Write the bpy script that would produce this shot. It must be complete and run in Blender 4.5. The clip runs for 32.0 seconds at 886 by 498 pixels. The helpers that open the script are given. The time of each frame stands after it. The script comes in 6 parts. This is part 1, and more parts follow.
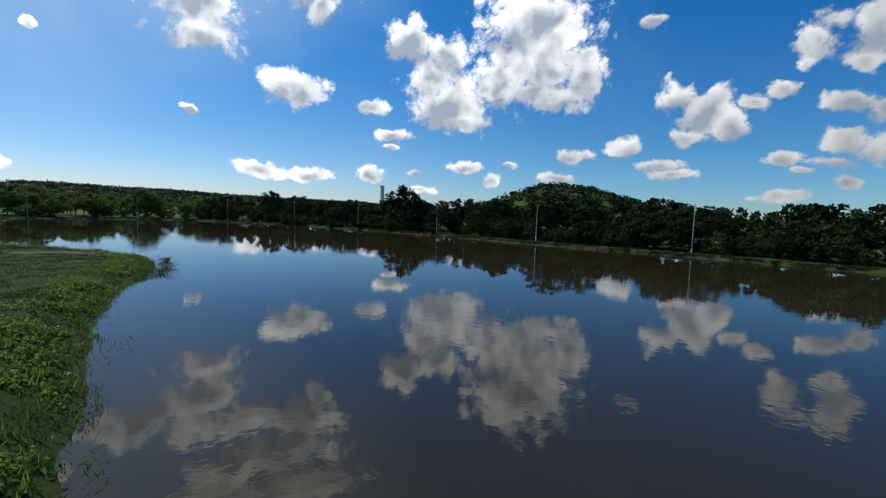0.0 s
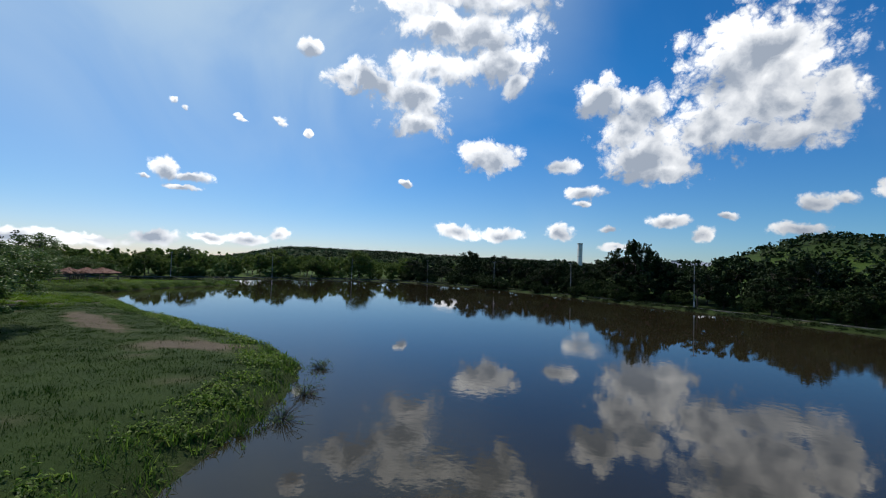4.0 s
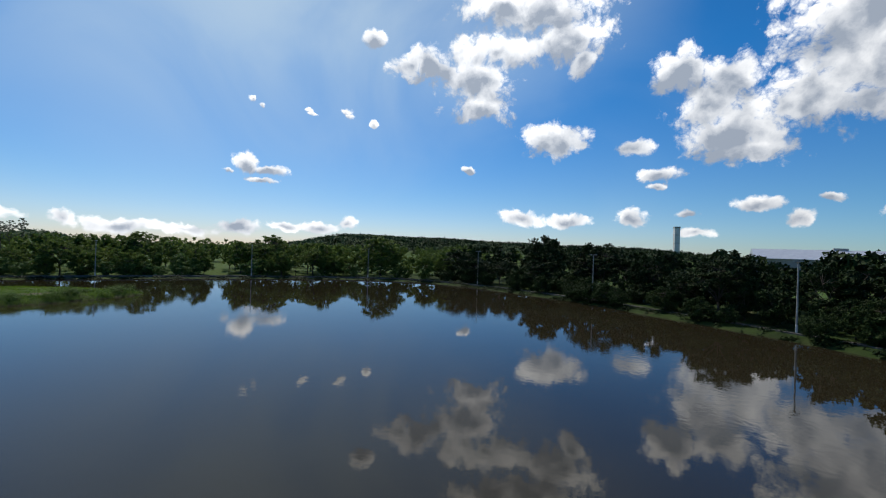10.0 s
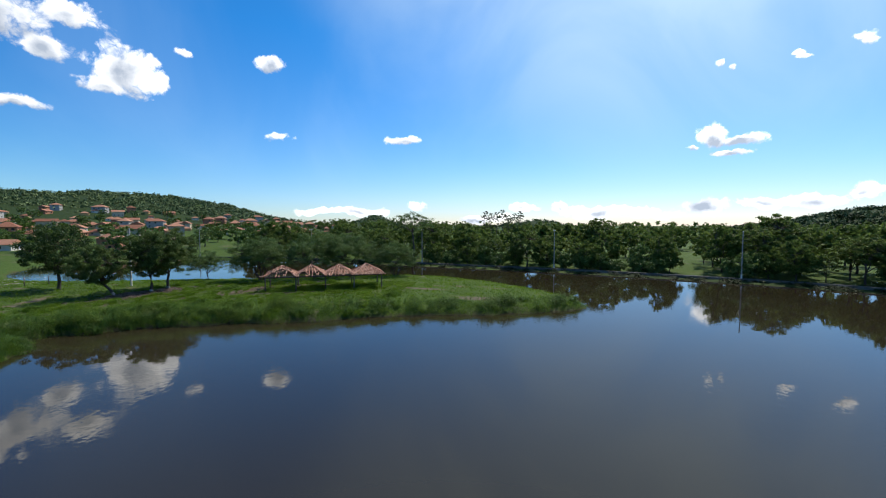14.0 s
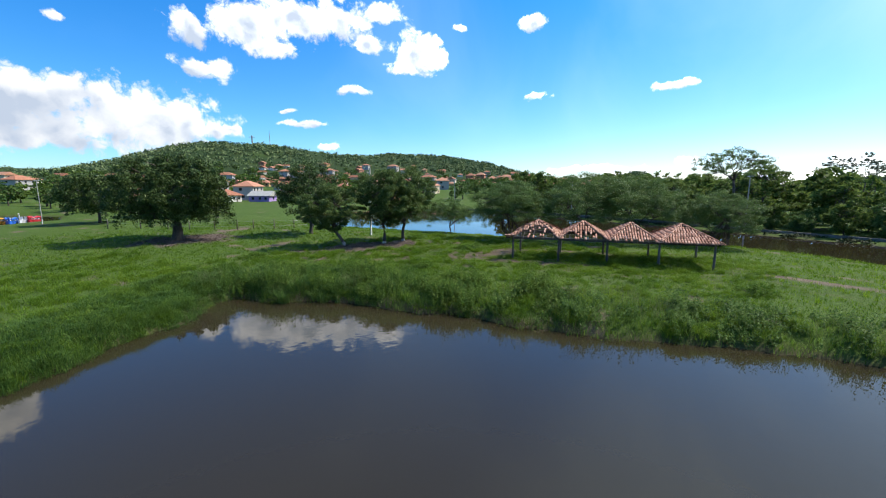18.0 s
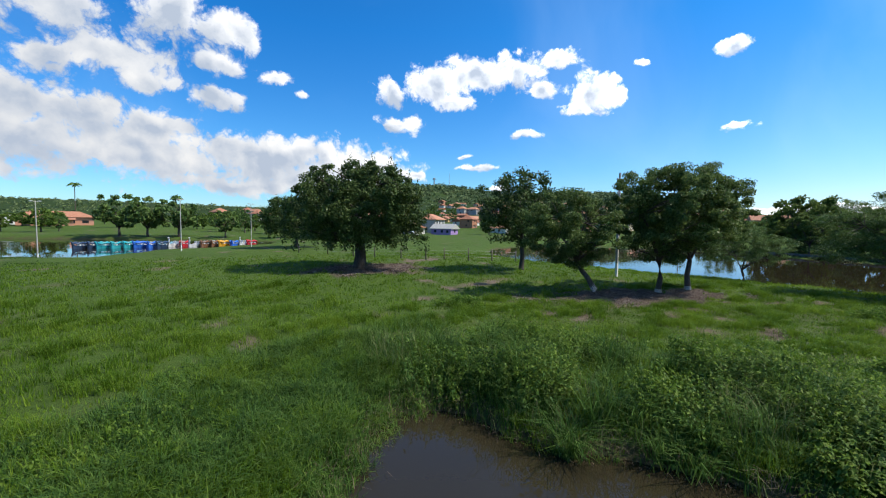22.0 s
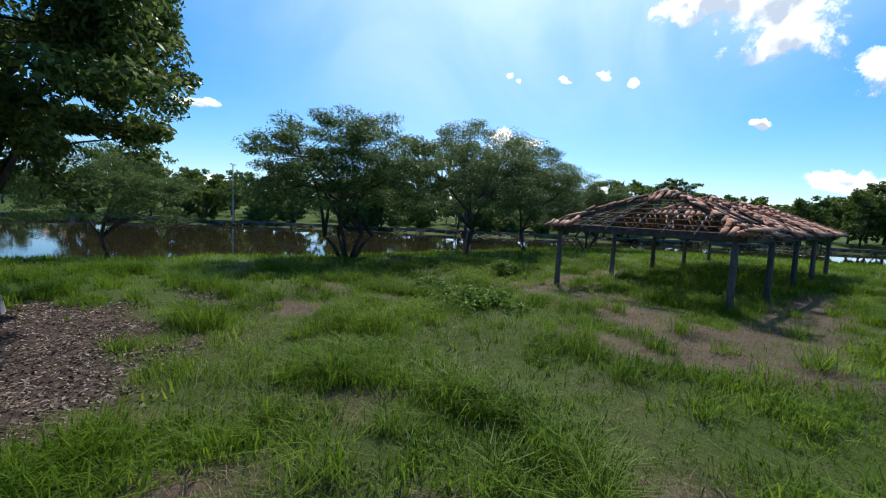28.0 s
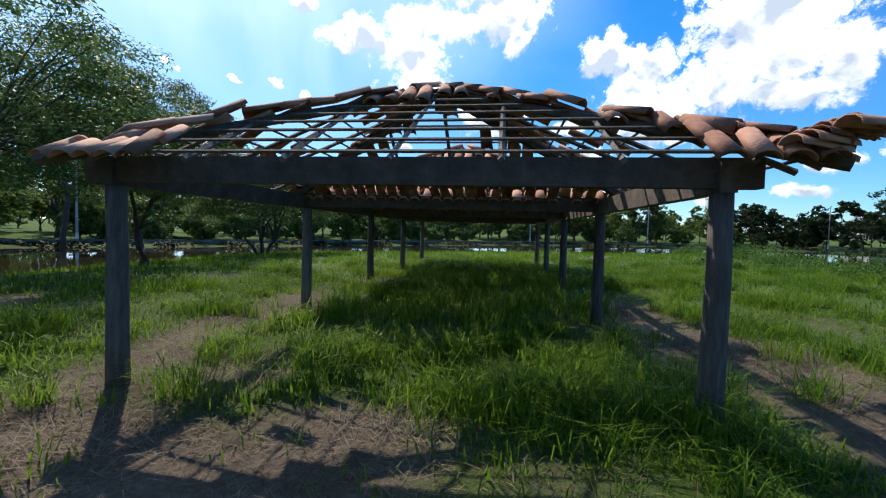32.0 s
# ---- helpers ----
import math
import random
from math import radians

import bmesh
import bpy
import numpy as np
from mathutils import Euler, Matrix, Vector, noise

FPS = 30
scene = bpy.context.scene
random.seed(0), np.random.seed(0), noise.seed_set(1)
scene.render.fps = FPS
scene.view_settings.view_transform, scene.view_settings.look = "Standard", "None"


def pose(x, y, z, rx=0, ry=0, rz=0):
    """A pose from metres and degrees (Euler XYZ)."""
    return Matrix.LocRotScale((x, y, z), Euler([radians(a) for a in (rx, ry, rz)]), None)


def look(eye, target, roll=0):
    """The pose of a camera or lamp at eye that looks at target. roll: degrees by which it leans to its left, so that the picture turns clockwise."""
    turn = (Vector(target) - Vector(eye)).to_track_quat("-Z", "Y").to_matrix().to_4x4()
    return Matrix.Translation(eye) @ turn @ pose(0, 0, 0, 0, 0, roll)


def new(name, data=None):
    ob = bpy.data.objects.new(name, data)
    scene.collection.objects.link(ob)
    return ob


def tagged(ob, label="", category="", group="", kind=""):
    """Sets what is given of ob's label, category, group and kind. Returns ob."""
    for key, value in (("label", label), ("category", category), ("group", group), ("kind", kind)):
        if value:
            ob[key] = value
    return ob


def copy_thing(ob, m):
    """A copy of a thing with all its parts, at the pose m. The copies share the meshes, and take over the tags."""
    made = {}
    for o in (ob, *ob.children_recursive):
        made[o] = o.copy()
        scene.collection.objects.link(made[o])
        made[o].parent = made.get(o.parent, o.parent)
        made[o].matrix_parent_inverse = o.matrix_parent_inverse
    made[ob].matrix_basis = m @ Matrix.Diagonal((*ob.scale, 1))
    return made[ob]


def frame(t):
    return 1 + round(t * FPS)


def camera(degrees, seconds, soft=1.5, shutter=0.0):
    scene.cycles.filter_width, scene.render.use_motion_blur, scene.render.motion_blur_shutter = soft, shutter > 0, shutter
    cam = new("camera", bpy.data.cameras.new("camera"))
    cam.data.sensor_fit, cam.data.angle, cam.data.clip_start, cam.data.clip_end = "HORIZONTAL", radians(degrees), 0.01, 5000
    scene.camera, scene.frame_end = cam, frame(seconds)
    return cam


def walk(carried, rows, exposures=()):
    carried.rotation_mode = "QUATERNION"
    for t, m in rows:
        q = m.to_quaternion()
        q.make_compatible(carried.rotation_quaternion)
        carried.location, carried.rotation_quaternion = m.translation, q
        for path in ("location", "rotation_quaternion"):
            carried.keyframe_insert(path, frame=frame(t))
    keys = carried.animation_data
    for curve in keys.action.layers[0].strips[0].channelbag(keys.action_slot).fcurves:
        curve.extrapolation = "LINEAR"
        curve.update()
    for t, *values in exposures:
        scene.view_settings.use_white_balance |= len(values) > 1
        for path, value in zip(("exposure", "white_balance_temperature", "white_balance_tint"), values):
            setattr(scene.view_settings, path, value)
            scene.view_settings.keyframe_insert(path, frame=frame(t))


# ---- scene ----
cam = camera(93.3, 32.0, 1.1)

EXPOSURES = [(0, -0.45), (2.5, -0.6), (5, -0.47), (9, -0.5), (11, -0.62), (12, -0.58), (13.2, -0.2), (15, 0.15), (18, 0.55), (21, 0.48), (22.5, 0.25), (24.5, 0.17), (27, 0.28), (28, 0.22), (29, 0.06), (30.5, 0.12), (32, 0.4)]
PATH = [
    (0, (23.916, -12.714, 7.391), (23.917, -10.722, 7.22), 1.9),
    (0.5, (22.932, -8.808, 6.737), (22.725, -6.82, 6.675), 2.3),
    (1, (21.776, -4.993, 6.756), (21.427, -3.024, 6.783), 2.2),
    (1.5, (20.532, -0.906, 6.955), (20.04, 1.03, 7.059), 2.0),
    (2, (19.175, 2.194, 7.604), (18.475, 4.066, 7.693), 1.5),
    (2.5, (17.762, 5.163, 7.628), (16.927, 6.978, 7.731), 1.5),
    (4.5, (8.415, 19.129, 8.805), (7.548, 20.931, 8.86), 1.7),
    (5, (5.731, 23.858, 9.049), (4.986, 25.715, 9.053), 1.9),
    (5.5, (3.219, 28.336, 8.87), (2.664, 30.258, 8.854), 2.2),
    (6, (1.165, 33.346, 9.019), (0.676, 35.286, 9.01), 2.2),
    (6.5, (-0.83, 38.873, 9.095), (-1.351, 40.803, 9.087), 2.2),
    (7, (-2.709, 44.215, 9.212), (-3.247, 46.141, 9.198), 2.3),
    (7.5, (-4.47, 49.543, 9.318), (-5.015, 51.467, 9.294), 2.3),
    (8, (-6.503, 54.738, 9.325), (-7.053, 56.661, 9.299), 2.3),
    (8.5, (-8.533, 60.296, 9.32), (-9.187, 62.186, 9.303), 2.2),
    (9, (-11.166, 66.726, 9.661), (-12.022, 68.533, 9.653), 2.1),
    (9.5, (-14.069, 72.112, 9.916), (-15.071, 73.843, 9.91), 2.0),
    (10, (-17.398, 77.191, 10.217), (-18.523, 78.844, 10.224), 1.8),
    (10.5, (-20.865, 81.447, 10.33), (-22.169, 82.963, 10.356), 1.5),
    (11, (-24.557, 85.232, 10.825), (-26.05, 86.561, 10.855), 1.3),
    (11.5, (-29.0, 88.75, 10.94), (-30.681, 89.835, 10.962), 0.9),
    (12, (-33.7, 91.55, 11.05), (-35.546, 92.32, 11.06), 0.4),
    (12.5, (-38.551, 93.457, 11.253), (-40.494, 93.932, 11.217), 0.2),
    (13, (-43.21, 94.357, 11.315), (-45.191, 94.622, 11.226), 0.0),
    (13.5, (-47.958, 94.352, 11.28), (-49.952, 94.468, 11.172), -0.0),
    (14, (-52.55, 93.884, 11.326), (-54.545, 93.807, 11.212), -0.0),
    (14.5, (-56.614, 93.192, 11.196), (-58.593, 92.943, 11.049), -0.1),
    (15, (-60.271, 92.435, 11.04), (-62.214, 92.032, 10.789), 0.1),
    (15.5, (-63.617, 91.035, 10.7), (-65.511, 90.463, 10.408), 0.3),
    (17.5, (-74.471, 84.6, 9.054), (-76.143, 83.548, 8.742), 0.2),
    (18, (-76.965, 82.748, 8.581), (-78.573, 81.6, 8.272), 0.1),
    (18.5, (-79.145, 80.822, 8.216), (-80.71, 79.618, 7.898), 0.0),
    (19, (-81.511, 78.859, 7.821), (-82.861, 77.404, 7.576), -0.0),
    (19.5, (-83.383, 76.047, 7.293), (-84.402, 74.338, 7.087), -0.3),
    (20, (-84.787, 73.2, 6.983), (-85.472, 71.329, 6.812), -0.4),
    (20.5, (-85.382, 70.257, 6.718), (-85.862, 68.323, 6.542), -0.2),
    (21, (-85.581, 67.366, 6.462), (-86.048, 65.432, 6.261), -0.0),
    (21.5, (-85.639, 64.972, 6.219), (-86.269, 63.082, 6.052), 0.2),
    (22, (-85.761, 63.383, 6.018), (-86.818, 61.69, 5.891), 0.7),
    (22.5, (-86.336, 61.706, 5.922), (-87.751, 60.297, 5.835), 0.9),
    (23, (-87.91, 59.888, 5.918), (-89.465, 58.632, 5.864), 1.1),
    (23.5, (-89.472, 58.308, 5.798), (-91.159, 57.235, 5.718), 1.3),
    (24, (-91.056, 57.056, 5.722), (-92.812, 56.107, 5.592), 1.5),
    (24.5, (-93.205, 55.829, 5.509), (-94.965, 54.906, 5.284), 1.6),
    (26.5, (-101.46, 51.654, 4.448), (-103.44, 51.554, 4.185), 2.8),
    (27, (-103.692, 51.398, 4.109), (-105.662, 51.648, 3.869), 2.9),
    (27.5, (-105.6, 51.424, 3.839), (-107.526, 51.926, 3.644), 2.6),
    (28, (-107.217, 51.555, 3.651), (-109.052, 52.331, 3.476), 2.6),
    (28.5, (-108.678, 52.057, 3.453), (-110.392, 53.081, 3.326), 2.4),
    (29, (-110.226, 52.852, 3.283), (-111.778, 54.109, 3.188), 2.6),
    (29.5, (-111.641, 53.993, 3.163), (-113.042, 55.419, 3.098), 2.6),
    (30, (-112.633, 55.182, 3.118), (-113.919, 56.711, 3.041), 1.6),
    (30.5, (-113.664, 56.443, 3.04), (-114.829, 58.066, 2.951), 1.4),
    (31, (-114.456, 57.628, 2.945), (-115.511, 59.324, 2.844), 1.2),
    (31.5, (-115.096, 58.728, 2.848), (-116.054, 60.481, 2.746), 1.2),
    (32, (-115.751, 59.849, 2.741), (-116.616, 61.65, 2.65), 1.5),
]
walk(cam, [(t, look(eye, target, roll)) for t, eye, target, roll in PATH], EXPOSURES)

# ---- world: sky, clouds and sun ----
SUN_YAW, SUN_UP = 59.0, 50.0


def heading(yaw, up):
    """The way from the eye: yaw degrees to the left of +y, up degrees above level."""
    a, e = radians(yaw), radians(up)
    return Vector((-math.sin(a) * math.cos(e), math.cos(a) * math.cos(e), math.sin(e)))


world = bpy.data.worlds.new("sky")
scene.world = world
world.use_nodes = True
wt = world.node_tree
wt.nodes.clear()
SKY_STRENGTH = 0.11


def wnode(kind, **values):
    n = wt.nodes.new(kind)
    for key, value in values.items():
        setattr(n, key, value)
    return n


def wmath(op, a, b=None, clamp=False):
    n = wnode("ShaderNodeMath", operation=op, use_clamp=clamp)
    for i, v in enumerate((a, b)):
        if v is None:
            continue
        if isinstance(v, (int, float)):
            n.inputs[i].default_value = v
        else:
            wt.links.new(v, n.inputs[i])
    return n.outputs[0]


def wrange(v, a, b, c, d, smooth=True):
    n = wnode("ShaderNodeMapRange", interpolation_type="SMOOTHSTEP" if smooth else "LINEAR")
    wt.links.new(v, n.inputs[0])
    for i, x in enumerate((a, b, c, d)):
        n.inputs[i + 1].default_value = x
    return n.outputs[0]


sky_dir = wnode("ShaderNodeTexCoord").outputs["Generated"]
sky = wnode("ShaderNodeTexSky", sky_type="NISHITA", sun_disc=False)
sky.sun_elevation, sky.sun_rotation = radians(SUN_UP), radians(-SUN_YAW)
sky.air_density, sky.dust_density, sky.ozone_density, sky.altitude = 1.0, 0.25, 2.0, 400
vivid = wnode("ShaderNodeHueSaturation")
vivid.inputs["Saturation"].default_value = 1.15
wt.links.new(sky.outputs[0], vivid.inputs["Color"])
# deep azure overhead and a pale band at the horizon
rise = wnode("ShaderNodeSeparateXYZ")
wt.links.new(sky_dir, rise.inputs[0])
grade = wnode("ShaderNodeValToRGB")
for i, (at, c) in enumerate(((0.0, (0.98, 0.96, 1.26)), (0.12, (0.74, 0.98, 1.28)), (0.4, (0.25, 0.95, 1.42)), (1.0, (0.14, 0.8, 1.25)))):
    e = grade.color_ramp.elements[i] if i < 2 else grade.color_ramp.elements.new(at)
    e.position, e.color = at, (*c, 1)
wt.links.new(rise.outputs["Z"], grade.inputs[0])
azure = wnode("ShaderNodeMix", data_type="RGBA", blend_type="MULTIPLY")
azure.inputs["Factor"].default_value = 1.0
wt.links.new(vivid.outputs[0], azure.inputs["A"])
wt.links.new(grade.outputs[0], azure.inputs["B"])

# cloud outline: the direction is warped, then held against every puff
warp = wnode("ShaderNodeTexNoise")
warp.inputs["Scale"].default_value, warp.inputs["Detail"].default_value, warp.inputs["Roughness"].default_value = 11.0, 6.0, 0.54
wt.links.new(sky_dir, warp.inputs["Vector"])
bend = wnode("ShaderNodeVectorMath", operation="MULTIPLY_ADD")
wt.links.new(warp.outputs["Color"], bend.inputs[0])
bend.inputs[1].default_value = (0.046, 0.046, 0.046)
shift = wnode("ShaderNodeVectorMath", operation="ADD")
wt.links.new(sky_dir, shift.inputs[0])
shift.inputs[1].default_value = (-0.023, -0.023, -0.023)
wt.links.new(shift.outputs[0], bend.inputs[2])
bent = bend.outputs[0]
CLOUD, BELLY = [None], [None]


def puff(yaw, up, wide, high):
    """One puff of cloud: its middle and its half width and height in degrees."""
    c = heading(yaw, up)
    right = c.cross(Vector((0, 0, 1))).normalized()
    above = right.cross(c)
    turn = Matrix((right, above, -c)).transposed().to_euler()
    m = wnode("ShaderNodeMapping", vector_type="TEXTURE")
    if CLOUD[0] is None:
        wt.links.new(bent, m.inputs["Vector"])
    else:
        # leaning each puff a hair on the one before keeps the shader's stack short
        tie = wnode("ShaderNodeVectorMath", operation="MULTIPLY_ADD")
        wt.links.new(wmath("ADD", CLOUD[0], BELLY[0]), tie.inputs[0])
        tie.inputs[1].default_value = (1e-7, 1e-7, 1e-7)
        wt.links.new(bent, tie.inputs[2])
        wt.links.new(tie.outputs[0], m.inputs["Vector"])
    m.inputs["Location"].default_value, m.inputs["Rotation"].default_value = c, turn
    m.inputs["Scale"].default_value = (math.sin(radians(wide * 1.08)), math.sin(radians(high * 1.08 + 0.12)), 0.4)
    ln = wnode("ShaderNodeVectorMath", operation="LENGTH")
    wt.links.new(m.outputs[0], ln.inputs[0])
    v = wmath("SUBTRACT", 1.0, ln.outputs["Value"])
    rise_in = wnode("ShaderNodeVectorMath", operation="DOT_PRODUCT")
    wt.links.new(m.outputs[0], rise_in.inputs[0])
    rise_in.inputs[1].default_value = (0, 0.5, 0)
    low = wmath("SUBTRACT", v, rise_in.outputs["Value"])
    if CLOUD[0] is None:
        CLOUD[0], BELLY[0] = v, low
    else:
        for keep, value, soft in ((CLOUD, v, 0.35), (BELLY, low, 0.3)):
            n = wnode("ShaderNodeMath", operation="SMOOTH_MAX")
            wt.links.new(keep[0], n.inputs[0])
            wt.links.new(value, n.inputs[1])
            n.inputs[2].default_value = soft
            keep[0] = n.outputs[0]


puff(-11.3, 23.8, 7.6, 5.5)
puff(-12.0, 19.7, 7.2, 6.3)
puff(-17.5, 17.6, 2.9, 3.8)
puff(-0.8, 14.5, 7.3, 3.7)
puff(-7.0, 16.6, 6.0, 4.4)
puff(-2.2, 12.2, 4.7, 1.6)
puff(5.2, 21.2, 4.0, 2.7)
puff(-0.0, 19.6, 3.5, 2.7)
puff(1.9, 17.4, 4.6, 2.8)
puff(-14.2, 15.0, 4.5, 2.3)
puff(29.9, 22.2, 5.6, 4.3)
puff(36.6, 23.7, 5.0, 2.4)
puff(29.7, 18.6, 4.5, 2.3)
puff(27.7, 25.5, 7.6, 2.0)
puff(21.7, 29.8, 8.7, 2.5)
puff(17.7, 26.2, 5.5, 2.8)
puff(16.4, 24.0, 2.2, 1.9)
puff(26.4, 30.4, 7.9, 2.0)
puff(39.5, 24.0, 2.6, 1.1)
puff(19.6, 14.7, 4.9, 2.4)
puff(10.0, 13.4, 3.2, 0.9)
puff(7.3, 10.2, 2.7, 0.9)
puff(7.1, 8.5, 1.3, 0.4)
puff(44.1, 26.5, 1.7, 0.9)
puff(30.8, 10.9, 1.0, 0.4)
puff(59.9, 10.0, 2.2, 1.3)
puff(57.2, 9.3, 2.3, 0.7)
puff(61.8, 8.9, 0.9, 0.4)
puff(57.9, 7.9, 1.8, 0.3)
puff(58.2, 16.9, 0.4, 0.3)
puff(52.2, 16.7, 0.9, 0.2)
puff(47.5, 17.1, 0.7, 0.3)
puff(44.5, 16.6, 0.6, 0.4)
puff(66.3, 1.8, 3.8, 0.8)
puff(60.2, 2.4, 2.9, 0.7)
puff(55.1, 2.4, 2.7, 0.6)
puff(51.2, 2.6, 2.4, 0.7)
puff(47.2, 3.2, 1.4, 0.8)
puff(23.9, 4.8, 3.8, 1.2)
puff(18.1, 4.6, 3.5, 0.8)
puff(10.5, 4.7, 1.8, 1.2)
puff(4.0, 5.3, 1.5, 0.5)
puff(3.2, 3.1, 2.8, 0.7)
puff(-2.7, 6.2, 2.7, 1.0)
puff(-6.5, 4.6, 1.6, 0.9)
puff(-8.8, 6.9, 1.4, 0.4)
puff(-14.5, 4.8, 3.0, 0.7)
puff(-16.3, 7.3, 2.3, 1.2)
puff(-18.2, 8.0, 1.3, 0.8)
puff(-28.1, 14.3, 2.0, 2.2)
puff(-31.1, 12.5, 3.5, 2.5)
puff(-33.4, 10.5, 2.5, 2.1)
puff(-29.6, 9.7, 2.4, 1.1)
puff(-35.2, 12.9, 1.9, 1.0)
puff(-37.8, 14.0, 2.1, 0.9)
puff(-40.3, 18.0, 2.1, 2.5)
puff(-41.4, 19.7, 2.0, 1.5)
puff(-44.5, 18.0, 2.0, 2.6)
puff(-44.1, 15.7, 1.5, 0.9)
puff(-39.6, 16.2, 1.1, 1.0)
puff(-43.3, 11.9, 2.4, 1.2)
puff(-45.4, 11.1, 1.5, 1.5)
puff(-43.2, 8.3, 2.1, 1.8)
puff(-45.4, 7.3, 1.9, 1.8)
puff(-42.6, 6.2, 2.7, 0.7)
puff(-38.6, 6.6, 1.7, 0.8)
puff(-43.3, 4.5, 1.4, 1.0)
puff(-40.1, 5.3, 1.1, 0.4)
puff(-22.7, 8.7, 2.2, 1.5)
puff(-26.6, 6.8, 3.6, 0.9)
puff(-28.2, 5.7, 3.4, 0.7)
puff(-38.5, 2.8, 2.8, 0.8)
puff(-25.1, 22.5, 1.6, 0.6)
puff(154.9, 16.6, 2.4, 1.9)
puff(149.6, 17.9, 5.2, 2.7)
puff(147.3, 15.8, 3.9, 1.2)
puff(143.9, 19.2, 4.3, 2.2)
puff(138.6, 19.2, 4.9, 2.2)
puff(133.0, 20.3, 3.0, 1.6)
puff(135.1, 17.0, 1.8, 1.2)
puff(154.1, 12.9, 2.9, 1.6)
puff(128.8, 16.3, 3.6, 2.3)
puff(130.4, 14.4, 3.0, 1.0)
puff(126.0, 15.6, 1.8, 0.6)
puff(137.2, 11.6, 2.4, 0.6)
puff(123.0, 18.9, 1.2, 0.4)
puff(114.1, 19.1, 1.6, 0.8)
puff(113.1, 11.0, 1.8, 0.7)
puff(97.7, 11.4, 2.2, 0.5)
puff(145.5, 8.8, 1.2, 0.3)
puff(143.6, 7.3, 3.9, 0.5)
puff(140.9, 4.5, 1.7, 0.4)
puff(151.6, 6.3, 1.8, 0.5)
puff(-150.0, 9.5, 4.0, 2.2)
puff(-155.2, 10.2, 2.7, 1.5)
puff(-166.2, 11.6, 4.2, 3.0)
puff(-171.7, 10.4, 5.8, 2.5)
puff(-177.8, 10.3, 4.8, 2.2)
puff(172.8, 8.1, 6.7, 2.3)
puff(166.7, 8.6, 6.7, 2.3)
puff(159.9, 7.2, 4.5, 1.5)
puff(153.3, 6.0, 3.6, 0.8)
puff(-161.0, 8.5, 6.4, 2.2)
puff(-153.6, 6.7, 7.1, 2.3)
puff(-176.3, 6.6, 13.6, 2.7)
puff(-158.2, 4.4, 13.3, 1.7)
puff(172.8, 4.4, 14.7, 1.5)
puff(-148.8, 3.6, 4.2, 1.6)
puff(-151.4, 17.2, 4.2, 1.7)
puff(-157.6, 18.2, 7.1, 2.0)
puff(-163.2, 18.1, 4.3, 1.5)
puff(-164.5, 21.4, 5.3, 1.6)
puff(-170.3, 20.4, 4.1, 2.7)
puff(-169.5, 16.1, 3.4, 2.3)
puff(-175.3, 16.7, 5.2, 2.9)
puff(-179.5, 21.5, 4.2, 4.2)
puff(-177.3, 15.0, 4.0, 1.4)
puff(176.2, 21.2, 3.0, 2.4)
puff(173.3, 21.3, 1.8, 2.3)
puff(175.6, 18.0, 3.5, 1.4)
puff(169.7, 17.3, 2.5, 1.0)
puff(166.7, 15.8, 1.0, 0.5)
puff(176.4, 14.1, 3.9, 1.5)
puff(-159.8, 14.1, 2.5, 0.6)
puff(52.7, 17.1, 0.8, 0.3)
puff(47.8, 17.5, 0.8, 0.4)
puff(59.0, 17.5, 0.5, 0.3)
puff(109.0, 1.7, 4.2, 0.5)
puff(103.2, 1.7, 4.5, 0.5)
puff(96.0, 2.4, 2.3, 0.7)
puff(87.1, 1.0, 4.6, 0.5)
puff(81.5, 2.2, 1.9, 0.7)
puff(76.7, 2.1, 1.4, 0.7)
puff(72.5, 1.7, 4.1, 0.8)
puff(66.0, 1.8, 3.1, 0.8)
puff(60.1, 2.1, 3.3, 0.9)
puff(55.4, 2.4, 2.5, 0.7)
puff(50.8, 2.6, 2.6, 0.6)
puff(25.0, 34.1, 8.9, 2.5)
puff(17.2, 33.7, 6.4, 2.4)
puff(30.3, 32.4, 7.0, 2.1)
puff(22.1, 37.3, 7.4, 2.0)
puff(34.2, 35.4, 3.7, 1.0)
puff(-160.0, 32.0, 7.0, 3.0)
puff(-172.0, 30.0, 8.0, 3.0)
puff(175.0, 33.0, 6.0, 2.5)
# the long bank of cloud closed to one body
for yaw in (-152, -164, -176, 172, 160):
    puff(yaw, 6.5 + (yaw < 0) * 1.5, 9.0, 3.6)


def billow(vector):
    """Heaped cauliflower relief with fine breaks in it, about nought on the mean."""
    v = wnode("ShaderNodeTexVoronoi", feature="F1")
    v.inputs["Scale"].default_value, v.inputs["Detail"].default_value, v.inputs["Roughness"].default_value = 24.0, 4.0, 0.62
    n = wnode("ShaderNodeTexNoise")
    n.inputs["Scale"].default_value, n.inputs["Detail"].default_value, n.inputs["Roughness"].default_value = 15.0, 11.0, 0.66
    wt.links.new(vector, v.inputs["Vector"])
    wt.links.new(vector, n.inputs["Vector"])
    return wmath("ADD", wmath("MULTIPLY", wmath("SUBTRACT", 0.45, v.outputs["Distance"]), 0.55), wmath("MULTIPLY", wmath("SUBTRACT", n.outputs["Fac"], 0.5), 0.95))


